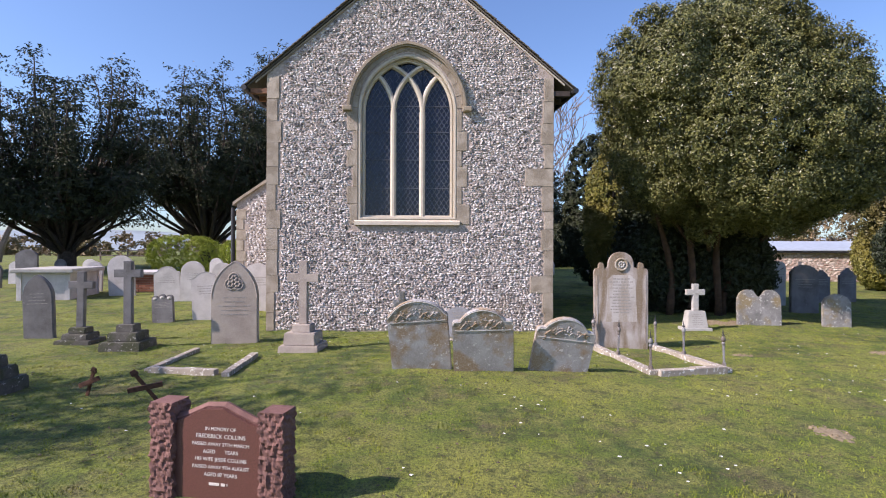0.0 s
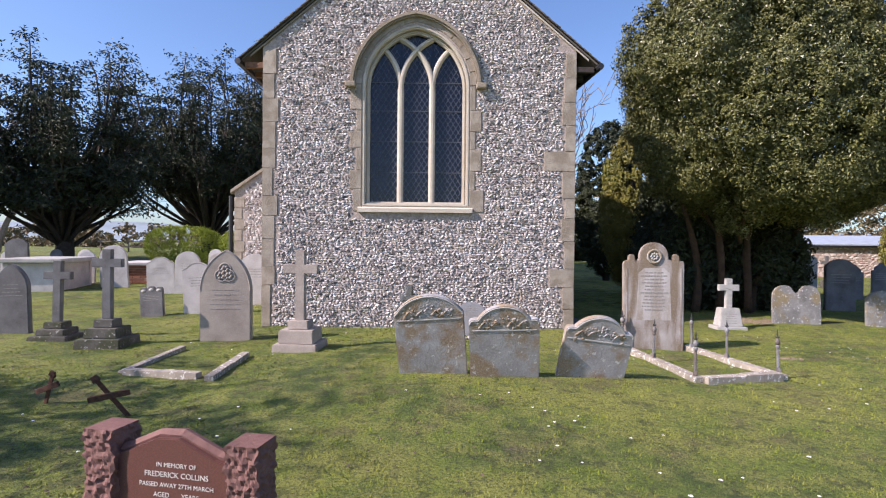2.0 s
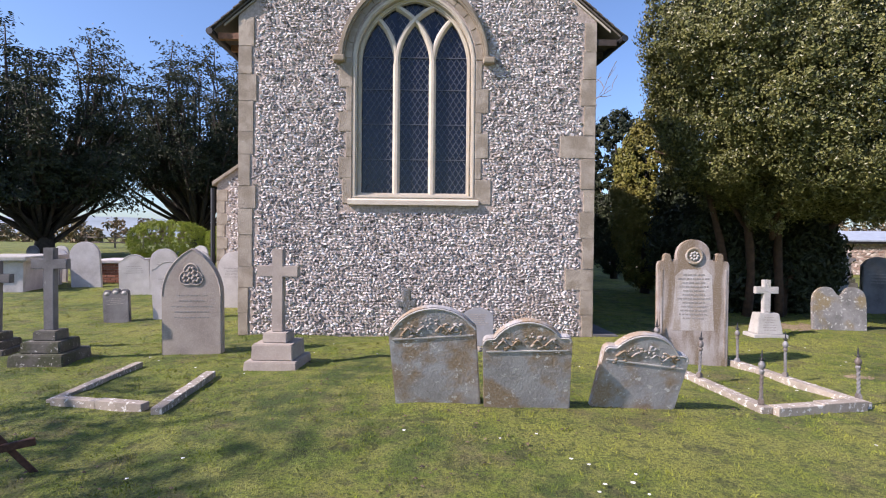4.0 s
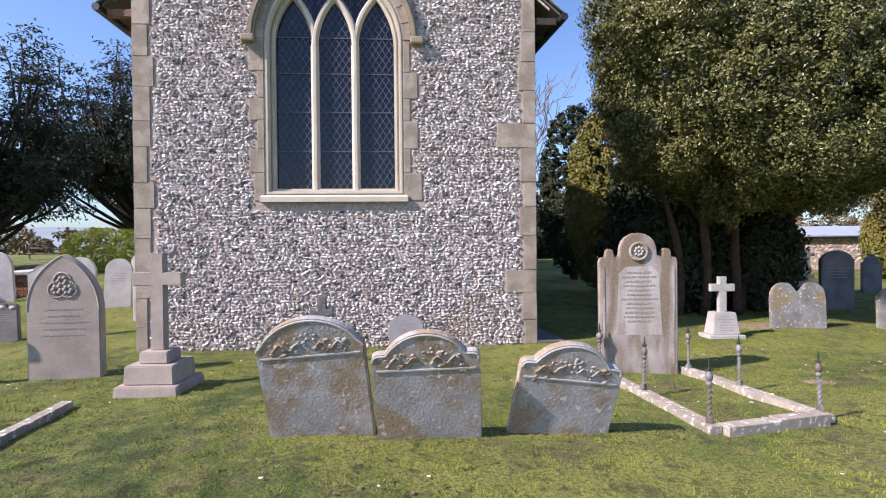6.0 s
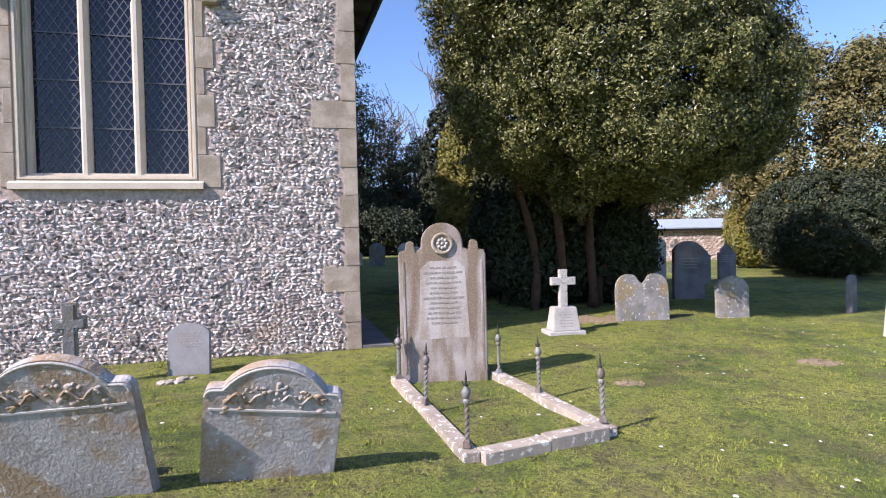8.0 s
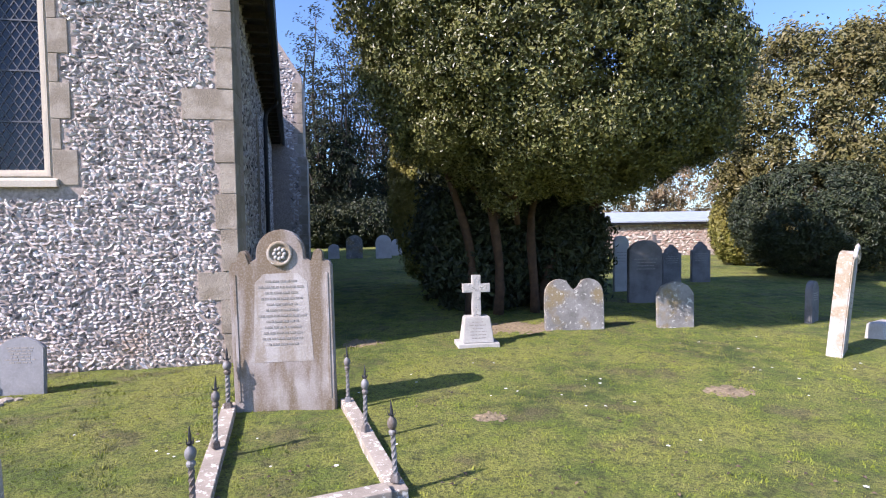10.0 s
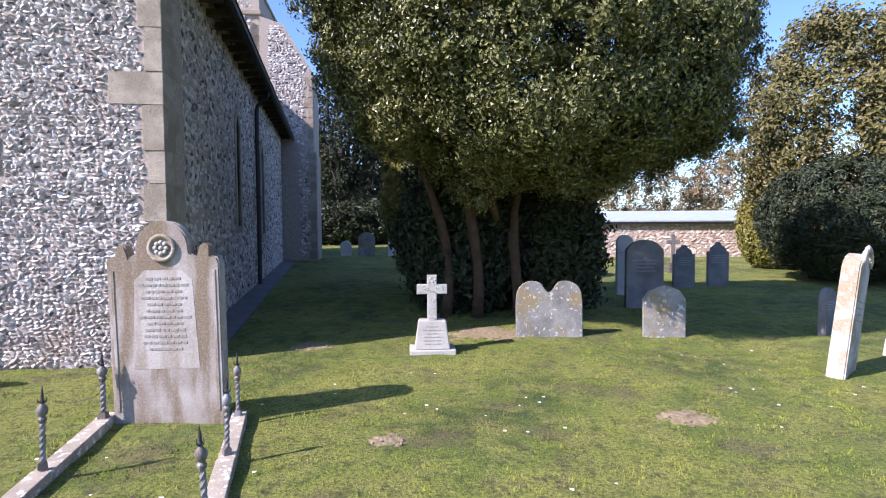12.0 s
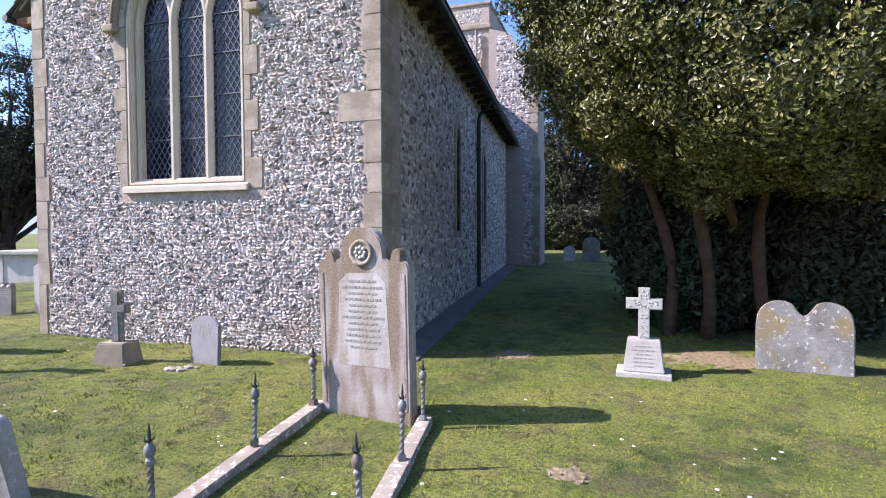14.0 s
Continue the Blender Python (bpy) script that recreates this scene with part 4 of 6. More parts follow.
def kerb_post(m):
    ob = thing("kerb_post", m, "grey twisted iron kerb post with ball and spike", "iron post", "posts of the grave kerb")
    part("base", taper(0.085, 0.085, 0.07, 0.07, 0.0, 0.05, 0.006), M_PAINT_IRON, ob)
    own = bmesh.new()
    rings, n = 22, 8
    rows = []
    for i in range(rings):
        z = 0.05 + 0.25 * i / (rings - 1)
        rows.append([own.verts.new(((0.021 + 0.006 * (k % 2)) * math.cos(2 * math.pi * k / n + i * 0.42), (0.021 + 0.006 * (k % 2)) * math.sin(2 * math.pi * k / n + i * 0.42), z)) for k in range(n)])
    for a, b2 in zip(rows, rows[1:]):
        for k in range(n):
            own.faces.new((a[k], a[(k + 1) % n], b2[(k + 1) % n], b2[k]))
    own.faces.new(rows[0][::-1]); own.faces.new(rows[-1])
    part("shaft", own, M_PAINT_IRON, ob, "spirally twisted shaft")
    part("collar", lathe([(0.02, 0.295), (0.036, 0.31), (0.038, 0.325), (0.022, 0.34)], 10, ), M_PAINT_IRON, ob)
    part("ball", lathe([(0.018, 0.335), (0.040, 0.352), (0.048, 0.375), (0.042, 0.398), (0.020, 0.415), (0.012, 0.425)], 10), M_PAINT_IRON, ob, "", True)
    spike = bmesh.new()
    lathe([(0.012, 0.42), (0.020, 0.435), (0.012, 0.45), (0.014, 0.47), (0.003, 0.53)], 8, spike)
    for k in range(4):
        c, s_ = math.cos(k * math.pi / 2), math.sin(k * math.pi / 2)
        tube([Vector((0.012 * c, 0.012 * s_, 0.425)), Vector((0.034 * c, 0.034 * s_, 0.437)), Vector((0.038 * c, 0.038 * s_, 0.458))], [0.006, 0.006, 0.003], 5, spike)
    part("finial", spike, M_IRON, ob, "dark leafy spiked finial")
    return ob


spots = [fl + (nl - fl) * 0.06, fl + (nl - fl) * 0.50, fl + (nl - fl) * 0.96, fr + (nr - fr) * 0.06, fr + (nr - fr) * 0.47, fr + (nr - fr) * 0.95]
first = None
for i, p in enumerate(spots):
    m = pose(p.x, p.y, sod(p.x, p.y) + 0.07, random.uniform(-2, 2), random.uniform(-2, 2), i * 31) @ Matrix.Diagonal((0.8, 0.8, 0.97, 1))
    first = kerb_post(m) if first is None else (copy_thing(first, m), first)[1]


# crosses
def cross_parts(ob, mat, z0, h, arm, w, t, arm_z, parent_name="cross", bevel=0.008, relief_mat=None):
    bm = plate([(-w / 2, z0), (-w / 2, arm_z - w / 2), (-arm, arm_z - w / 2), (-arm, arm_z + w / 2), (-w / 2, arm_z + w / 2), (-w / 2, z0 + h), (w / 2, z0 + h), (w / 2, arm_z + w / 2), (arm, arm_z + w / 2), (arm, arm_z - w / 2), (w / 2, arm_z - w / 2), (w / 2, z0)], -t / 2, t / 2, bevel=bevel)
    return part(parent_name, bm, mat, ob)


def stepped_cross(m, label, mat, steps, top, arm, w, arm_z):
    ob = thing("stone_cross", m, label, "grave cross", "stone crosses")
    z = -0.05
    for sw, sh in steps:
        part("step", taper(sw, sw, sw * 0.96, sw * 0.96, z, z + sh, 0.012), M_MOSSY if mat is M_DARKSTONE else mat, ob)
        z += sh
    cross_parts(ob, mat, z, top - z, arm, w, w * 0.8, arm_z)
    return ob


stepped_cross(upright(-1.50, -2.06, -3), "weathered beige stone cross on three square steps", M_BEIGE, [(0.64, 0.16), (0.50, 0.19), (0.30, 0.12)], 1.42, 0.25, 0.135, 1.15)
stepped_cross(upright(-4.38, -1.84, 4), "grey stone cross on three stepped blocks", M_DARKSTONE, [(0.64, 0.18), (0.46, 0.14), (0.28, 0.12)], 1.41, 0.21, 0.125, 1.21)
stepped_cross(upright(-5.48, -1.32, 4, 1), "grey stone cross on three low blocks", M_DARKSTONE, [(0.58, 0.12), (0.42, 0.10), (0.28, 0.10)], 1.22, 0.20, 0.12, 0.99)

white = thing("marble_cross", upright(5.93, 0.20, -3) @ Matrix.Scale(0.92, 4), "white carved marble cross on a tapered plinth", "grave cross")
part("base_slab", box(-0.30, 0.30, -0.20, 0.20, -0.04, 0.05, 0.01), M_WHITE, white)
part("plinth", taper(0.46, 0.32, 0.36, 0.24, 0.05, 0.42, 0.012), M_WHITE, white, "tapered inscribed plinth")
cr = cross_parts(white, M_WHITE, 0.415, 0.60, 0.20, 0.125, 0.10, 0.83)
bm = bmesh.new()
for cx, cz, hw, hz in ((0, 0.57, 0.042, 0.14), (0, 0.83, 0.17, 0.042), (0, 0.94, 0.042, 0.05)):
    for i in range(int((hw + hz) * 110)):
        own = bmesh.new()
        bmesh.ops.create_icosphere(own, subdivisions=1, radius=0.011)
        join(bm, own, Matrix.Translation((cx + random.uniform(-hw, hw), -0.052, cz + random.uniform(-hz, hz))) @ Matrix.Diagonal((1, 0.6, 1, 1)))
tagged(part("carving", bm, M_WHITE, cr, "carved leaf relief", True), kind="stuff")
plaque = words(6, -0.13, 0.13, 0.35, 0.045, -0.158, 0.012, 4)
for bm in plaque:
    for v in bm.verts:
        v.co.y += (v.co.z - 0.05) / 0.37 * 0.04 - 0.003
inscribe(white, plaque, M_INCISED, "worn unreadable lettering")

small = thing("stone_cross", upright(0.0, -1.05, 10), "small brown stone cross on a tapered block", "grave cross", "stone crosses")
part("plinth", taper(0.42, 0.36, 0.34, 0.28, -0.05, 0.26, 0.014), M_HOOD, small)
cross_parts(small, M_LICHEN, 0.25, 0.62, 0.145, 0.12, 0.11, 0.66, "cross", 0.02)
slate = headstone("low", 0.45, 0.56, 0.05, M_SLATE, upright(1.04, -0.80, -8, 0, -3), "small grey headstone with dark lettering by the wall", "", None, 6, M_INCISED, 31, 0.82)
bm = bmesh.new()
for i in range(7):
    own = bmesh.new()
    bmesh.ops.create_icosphere(own, subdivisions=1, radius=random.uniform(0.03, 0.06))
    join(bm, own, Matrix.Translation((random.uniform(-0.16, 0.16), random.uniform(-0.08, 0.08), 0.015)) @ Matrix.Diagonal((1.4, 1, 0.6, 1)))
rub = part("rubble", bm, M_KERB, thing("stone_heap", upright(0.96, -1.10), "little heap of loose grave stones", "stones"))

# big arched stone with a trefoil roundel
archst = headstone("gothic", 0.72, 1.32, 0.13, M_BEIGE, upright(-2.83, -1.36, 4, 0, 1) @ Matrix.Scale(1.07, 4), "beige pointed-arch headstone with a carved trefoil", "", M_BEIGE, 5, M_INCISED, 44, 0.56)
bm = bmesh.new()
for k in range(3):
    a = radians(90 + 120 * k)
    ring = [(0.062 * math.cos(a) + 0.085 * math.cos(radians(q)), 0.98 + 0.062 * math.sin(a) + 0.085 * math.sin(radians(q))) for q in range(0, 361, 20)]
    tube([Vector((x, -0.066, z)) for x, z in ring], [0.011] * len(ring), 5, bm)
part("trefoil", bm, M_BEIGE, archst, "raised trefoil moulding", True)
bm = bmesh.new()
for k in range(3):
    a = radians(90 + 120 * k)
    own = lathe([(0.074, 0), (0.074, 0.006)], 16)
    join(bm, own, Matrix.Translation((0.062 * math.cos(a), -0.064 - 0.0015 * k, 0.98 + 0.062 * math.sin(a))) @ Matrix.Rotation(radians(90), 4, "X"))
# Flat dark discs; their colour gives the shade of a sunk ground.
part("trefoil_ground", bm, M_DARKSTONE, archst, "trefoil ground with a recess's shade painted dark")
bm = bmesh.new()
for k in range(3):
    a = radians(90 + 120 * k)
    for j in range(6):
        own = bmesh.new()
        bmesh.ops.create_icosphere(own, subdivisions=1, radius=0.022)
        join(bm, own, Matrix.Translation((0.062 * math.cos(a) + 0.036 * math.cos(j * 1.05), -0.074, 0.98 + 0.062 * math.sin(a) + 0.036 * math.sin(j * 1.05))) @ Matrix.Diagonal((1, 0.5, 1, 1)))
part("carving", bm, M_BEIGE, archst, "carved flower", True)

# kerb of the plot before it
plot = thing("grave_kerb", pose(0, 0, 0), "broken grey stone kerb round a sunken plot", "grave kerb")
kerb_run(Vector((-3.18, -2.05, 0)), Vector((-3.16, -3.6, 0)), 0.09, 0.065, M_KERB, plot)
kerb_run(Vector((-3.11, -3.62, 0)), Vector((-2.18, -3.82, 0)), 0.10, 0.07, M_KERB, plot)
kerb_run(Vector((-2.09, -2.62, 0)), Vector((-2.02, -3.95, 0)), 0.10, 0.07, M_KERB, plot)

# the other stones: style, width, height, depth, material, x, y, turn, side lean, lean, words on it
OTHERS = [
    ("gothic", 0.50, 1.14, 0.11, M_DARKSTONE, -6.48, -0.88, 6, -2, 0, "leaning dark grey headstone with a pointed head"),
    ("scallop", 0.45, 0.62, 0.09, M_DARKSTONE, -5.3, 1.18, 4, -4, -4, "small mossy headstone with a scalloped top"),
    ("cyma", 0.60, 1.07, 0.09, M_PALE, -4.46, 1.42, 6, -3, -2, "pale curved headstone leaning a little"),
    ("round", 0.70, 1.20, 0.10, M_PALE, -3.85, 3.0, 4, 0, 0, "pale round-topped headstone near the aisle"),
    ("cyma", 0.70, 1.02, 0.09, M_PALE, -7.1, 5.05, 8, -1, 0, "pale shouldered headstone in a row"),
    ("round", 0.66, 1.16, 0.09, M_PALE, -6.42, 5.1, 8, 2, 0, "pale round headstone in a row"),
    ("round", 0.58, 1.12, 0.09, M_PALE, -5.58, 5.1, 8, 3, 0, "pale round headstone in a row"),
    ("round", 0.60, 0.95, 0.09, M_PALE, -9.0, 13.4, 0, 0, 0, "far pale round headstone by the hedge"),
    ("segment", 0.70, 1.40, 0.10, M_DARKSTONE, -13.4, 8.2, 8, -2, 0, "grey headstone behind the chest tomb"),
    ("round", 0.52, 1.02, 0.09, M_PALE, -10.9, 7.8, 8, 2, 0, "pale round headstone leaning sideways"),
    ("round", 0.78, 1.27, 0.10, M_PALE, -9.28, 6.63, 8, -3, 0, "large pale round-topped headstone"),
    ("round", 0.55, 0.8, 0.10, M_DARKSTONE, -17.6, 16.0, 0, 0, 0, "far dark headstone under the trees"),
    ("round", 0.6, 0.9, 0.10, M_PALE, -14.3, 13.0, 0, 0, 0, "far pale headstone under the trees"),
    ("segment", 0.6, 0.9, 0.10, M_PALE, -15.9, 11.0, 5, 2, 0, "far pale headstone on open grass"),
    ("round", 0.5, 0.9, 0.10, M_DARKSTONE, -15.2, 9.0, 5, 2, 0, "dark headstone on open grass"),
    ("heart", 0.90, 0.76, 0.10, M_LICHEN, 7.58, 0.72, -6, 0, -3, "double-headed lichened headstone under the tree"),
    ("point", 0.56, 0.70, 0.09, M_LICHEN, 9.12, 0.52, -8, 0, -2, "grey headstone with a bluntly pointed top"),
    ("segment", 0.66, 1.22, 0.12, M_DARKSTONE, 9.98, 2.75, -8, 0, 0, "tall dark headstone in the tree's shade"),
    ("spire", 0.47, 0.97, 0.11, M_DARKSTONE, 12.08, 5.0, -8, 0, 0, "dark shouldered headstone in shade"),
    ("spire", 0.48, 1.03, 0.11, M_DARKSTONE, 13.1, 5.3, -8, 0, 0, "dark shouldered headstone with a finial"),
    ("round", 0.34, 1.25, 0.11, M_PALE, 10.35, 4.3, -8, 0, 0, "pale tall headstone behind the tree"),
    ("round", 0.38, 0.65, 0.10, M_DARKSTONE, 11.45, 0.42, 30, 2, 0, "small dark round headstone in shade"),
    ("point", 0.46, 0.62, 0.10, M_PALE, 3.95, 16.2, 0, 0, 0, "far small headstone by dark bushes"),
    ("segment", 0.68, 0.98, 0.10, M_LICHEN, 4.8, 16.1, 0, 0, 0, "far grey headstone by dark bushes"),
    ("round", 0.66, 0.99, 0.10, M_PALE, 6.0, 15.8, 0, 0, 0, "far pale round headstone by bushes"),
    ("round", 0.48, 0.75, 0.10, M_PALE, 6.7, 17.2, 0, 0, 0, "far pale narrow headstone by bushes"),
    ("round", 0.66, 0.9, 0.10, M_PALE, 9.6, 16.0, 0, 0, 0, "far pale headstone beside the columnar yews"),
    ("round", 0.44, 0.8, 0.10, M_PALE, 8.8, 17.0, 0, 0, 0, "far narrow headstone beside the columnar yews"),
]
for i, (style, w, h, t, mat, x, y, turn, sl_, ln, label) in enumerate(OTHERS):
    ob = headstone(style, w, h, t, mat, upright(x, y, turn, sl_, ln), label, "scattered headstones", M_RIM if style == "cyma" else None, 4 if y < 6 and mat is not M_LICHEN else 0, M_INCISED, i, 0.70)

    if style == "scallop":
        for k in (-1, 0, 1):
            own = bmesh.new()
            bmesh.ops.create_icosphere(own, subdivisions=2, radius=w / 6.2)
            part("lobe", join(None, own, Matrix.Translation((k * w / 3, 0, h - w / 6 - 0.02 * abs(k))) @ Matrix.Diagonal((1, 0.85, 0.75, 1))), M_WHITE, ob, "pale lichened lobe", True)

# leaning crested stone on open grass
crest = headstone("segment", 0.60, 1.24, 0.16, M_CREST, upright(10.0, -1.36, 38, 10, 4), "pale crested headstone leaning over on open lawn", "", None, 4, M_INCISED, 77, 0.6)
bm = bmesh.new()
for i in range(26):
    a = math.pi * i / 25
    own = bmesh.new()
    bmesh.ops.create_icosphere(own, subdivisions=1, radius=random.uniform(0.03, 0.05))
    join(bm, own, Matrix.Translation((0.24 * math.cos(a), -0.085, 1.14 + 0.15 * math.sin(a))) @ Matrix.Diagonal((1, 0.6, 1, 1)))
part("carving", bm, M_CREST, crest, "knobbly carved crest", True)
low = thing("low_stone", upright(11.4, -0.75, 20), "low pale kerb block on the lawn", "stone block")
part("block", taper(0.5, 0.24, 0.46, 0.2, -0.04, 0.2, 0.02), M_WHITE, low)
stepped_cross(upright(13.7, 8.25, -6), "grey stone cross far behind the tree", M_DARKSTONE, [(0.36, 0.2), (0.26, 0.14)], 1.10, 0.19, 0.10, 0.88)

# chest tomb
chest = thing("chest_tomb", upright(-10.9, 6.15, 10) @ Matrix.Scale(1.08, 4), "pale stone chest tomb with an overhanging slab", "chest tomb")
part("chest", box(-0.62, 0.62, -0.9, 0.9, -0.05, 0.72, 0.01), M_PALE, chest)
part("ledger", box(-0.76, 0.76, -1.04, 1.04, 0.72, 0.84, 0.03), M_WHITE, chest, "thick pale ledger slab")
for s in (1, -1):
    for u in (1, -1):
        part("corner_pilaster", box(min(s * 0.52, s * 0.645), max(s * 0.52, s * 0.645), min(u * 0.8, u * 0.925), max(u * 0.8, u * 0.925), -0.05, 0.715, 0.01), M_PALE, chest)

# brick tomb
tomb = thing("brick_tomb", upright(-9.3, 8.3, 8) @ Matrix.Scale(1.08, 4), "red brick tomb under a pale slab", "brick tomb")
part("core", box(-0.44, 0.44, -0.74, 0.74, -0.05, 0.55), M_MORTAR, tomb)
brick_me = finish("brick", box(-0.105, 0.105, -0.02, 0.02, 0, 0.062, 0.005), M_BRICK)
for r in range(7):
    for side_, n, turn, off in ((0, 4, 0, -0.75), (1, 4, 0, 0.75), (2, 7, 90, -0.45), (3, 7, 90, 0.45)):
        for k in range(n):
            u = (k - (n - 1) / 2) * 0.22 + (0.05 if r % 2 else -0.05)
            ob = new("brick", brick_me)
            ob.parent = tomb
            ob.matrix_local = pose(u, off, 0.02 + r * 0.074) if turn == 0 else pose(off, u, 0.02 + r * 0.074, 0, 0, 90)
part("ledger", box(-0.55, 0.55, -0.86, 0.86, 0.55, 0.64, 0.02), M_PALE, tomb)

# red granite memorial
red = thing("granite_memorial", upright(-0.83, -7.13, -12) @ Matrix.Scale(1.05, 4), "red granite memorial panel between two rough-hewn posts", "memorial stone")


def rough_post(x, h):
    bm = bmesh.new()
    bmesh.ops.create_cube(bm, size=1)
    for v in bm.verts:
        v.co = Vector((v.co.x * 0.155, v.co.y * 0.17, (v.co.z + 0.5) * (h + 0.05) - 0.05))
    bmesh.ops.subdivide_edges(bm, edges=bm.edges[:], cuts=13, use_grid_fill=True)
    bmesh.ops.subdivide_edges(bm, edges=[e for e in bm.edges if abs(e.verts[0].co.z - e.verts[1].co.z) > 0.02], cuts=2, use_grid_fill=True)
    for v in bm.verts:
        top = v.co.z > h - 0.012
        n = noise.noise((v.co.x * 34 + x * 9, v.co.y * 34, v.co.z * 34)) * 0.016 + noise.noise((v.co.x * 70, v.co.y * 70, v.co.z * 70 + x)) * 0.009
        if not top and abs(abs(v.co.x) - 0.0775) < 0.001:
            v.co.x += n
        if not top and abs(abs(v.co.y) - 0.085) < 0.001:
            v.co.y += n
    for v in bm.verts:
        v.co.x += x
    return bm


part("post", rough_post(-0.37, 0.585), M_RED, red, "pitched-faced red granite post")
part("post", rough_post(0.37, 0.565), M_RED, red, "pitched-faced red granite post")
panel_loop = [(-0.30, -0.05), (-0.30, 0.47), (-0.24, 0.485), (-0.08, 0.555), (0.03, 0.56), (0.22, 0.475), (0.30, 0.455), (0.30, -0.05)]
panel = part("panel", plate(panel_loop, -0.05, 0.05, bevel=0.004), M_REDPOLISH, red, "polished red granite panel")
bm = bmesh.new()
pts = [Vector((x, y, z + 0.004)) for x, z in panel_loop[1:-1] for y in (0.0,)]
tube(pts, [0.03] * len(pts), 6, bm)
for v in bm.verts:
    v.co.z += noise.noise(v.co * 40) * 0.008
part("rough_edge", bm, M_RED, panel, "rough pitched top edge")


def lettering(text, x, z, size, parent, y):
    cu = bpy.data.curves.new("lettering", "FONT")
    cu.body, cu.size, cu.extrude, cu.align_x = text, size, 0.0008, "CENTER"
    ob = new("lettering", cu)
    bpy.context.view_layer.update()
    me = bpy.data.meshes.new_from_object(ob.evaluated_get(bpy.context.evaluated_depsgraph_get()))
    bpy.data.objects.remove(ob)
    me.transform(pose(x, y, z, 90, 0, 0))
    me.materials.clear()
    me.materials.append(M_LETTER)
    part("lettering", me, M_LETTER, parent, "white cut lettering")


for i, (text, size) in enumerate([("IN MEMORY OF", 0.030), ("FREDERICK COLLINS", 0.036), ("PASSED AWAY 27TH MARCH", 0.030), ("AGED       YEARS", 0.032), ("HIS WIFE JESSIE COLLINS", 0.032), ("PASSED AWAY 9TH AUGUST", 0.030), ("AGED 87 YEARS", 0.032)]):
    lettering(text, 0.02, 0.425 - i * 0.047, size, panel, -0.0525)
for bm in words(1, -0.09, 0.1, 0.095, 0.04, -0.051, 0.016, 8):
    part("lettering", bm, M_LETTER, panel)


# rusted iron grave crosses
def iron_cross(m, h, swing, label):
    ob = thing("iron_cross", m, label, "iron cross", "leaning iron crosses")
    part("upright", box(-0.019, 0.019, -0.008, 0.008, -0.06, h, 0.004), M_RUST, ob)
    part("arm", join(None, box(-0.16, 0.16, -0.034, -0.0085, -0.026, 0.026, 0.006), Matrix.Translation((0, 0, h * 0.6)) @ Matrix.Rotation(radians(swing), 4, "Y")), M_RUST, ob)
    part("end_plate", taper(0.07, 0.03, 0.05, 0.02, h - 0.01, h + 0.05, 0.004), M_RUST, ob)


iron_cross(upright(-2.28, -5.02, 20, -33, 10), 0.42, 26, "rusted iron cross leaning steeply over")
iron_cross(upright(-3.27, -4.65, -10, 28, 14), 0.34, -50, "rust-brown iron cross leaning in the grass")
pl = thing("grave_plinth", upright(-4.40, -4.55, 5), "dark mossy stepped stone plinth", "grave plinth")
part("step", taper(0.52, 0.52, 0.50, 0.50, -0.05, 0.14, 0.015), M_MOSSY, pl)
part("step", taper(0.38, 0.38, 0.36, 0.36, 0.14, 0.27, 0.015), M_MOSSY, pl)
part("step", taper(0.24, 0.24, 0.22, 0.22, 0.27, 0.40, 0.015), M_MOSSY, pl)

# ---- trees and hedges ----
def leaf_soup(name, centres, outward, size, mat, aspect=0.55, spread=1.0, seed=0):
    """Folded leaves, each of two triangles, at the centres, leaning outward."""
    r = np.random.default_rng(seed)
    n = len(centres)
    d = outward + r.normal(0, spread, (n, 3))
    d /= np.linalg.norm(d, axis=1)[:, None] + 1e-9
    a = np.cross(d, r.normal(0, 1, (n, 3)))
    a /= np.linalg.norm(a, axis=1)[:, None] + 1e-9
    b = np.cross(d, a)
    s = size * r.uniform(0.6, 1.3, (n, 1))
    p0, p2 = centres - a * s, centres + a * s
    lift = d * s * 0.35
    p1, p3 = centres + b * s * aspect + lift, centres - b * s * aspect + lift
    V = np.stack([p0, p1, p2, p3], 1).reshape(-1, 3)
    i = np.arange(n)[:, None] * 4
    F = np.concatenate([i + np.array([[0, 1, 2]]), i + np.array([[0, 2, 3]])], 0)
    return soup(name, V, F, mat)


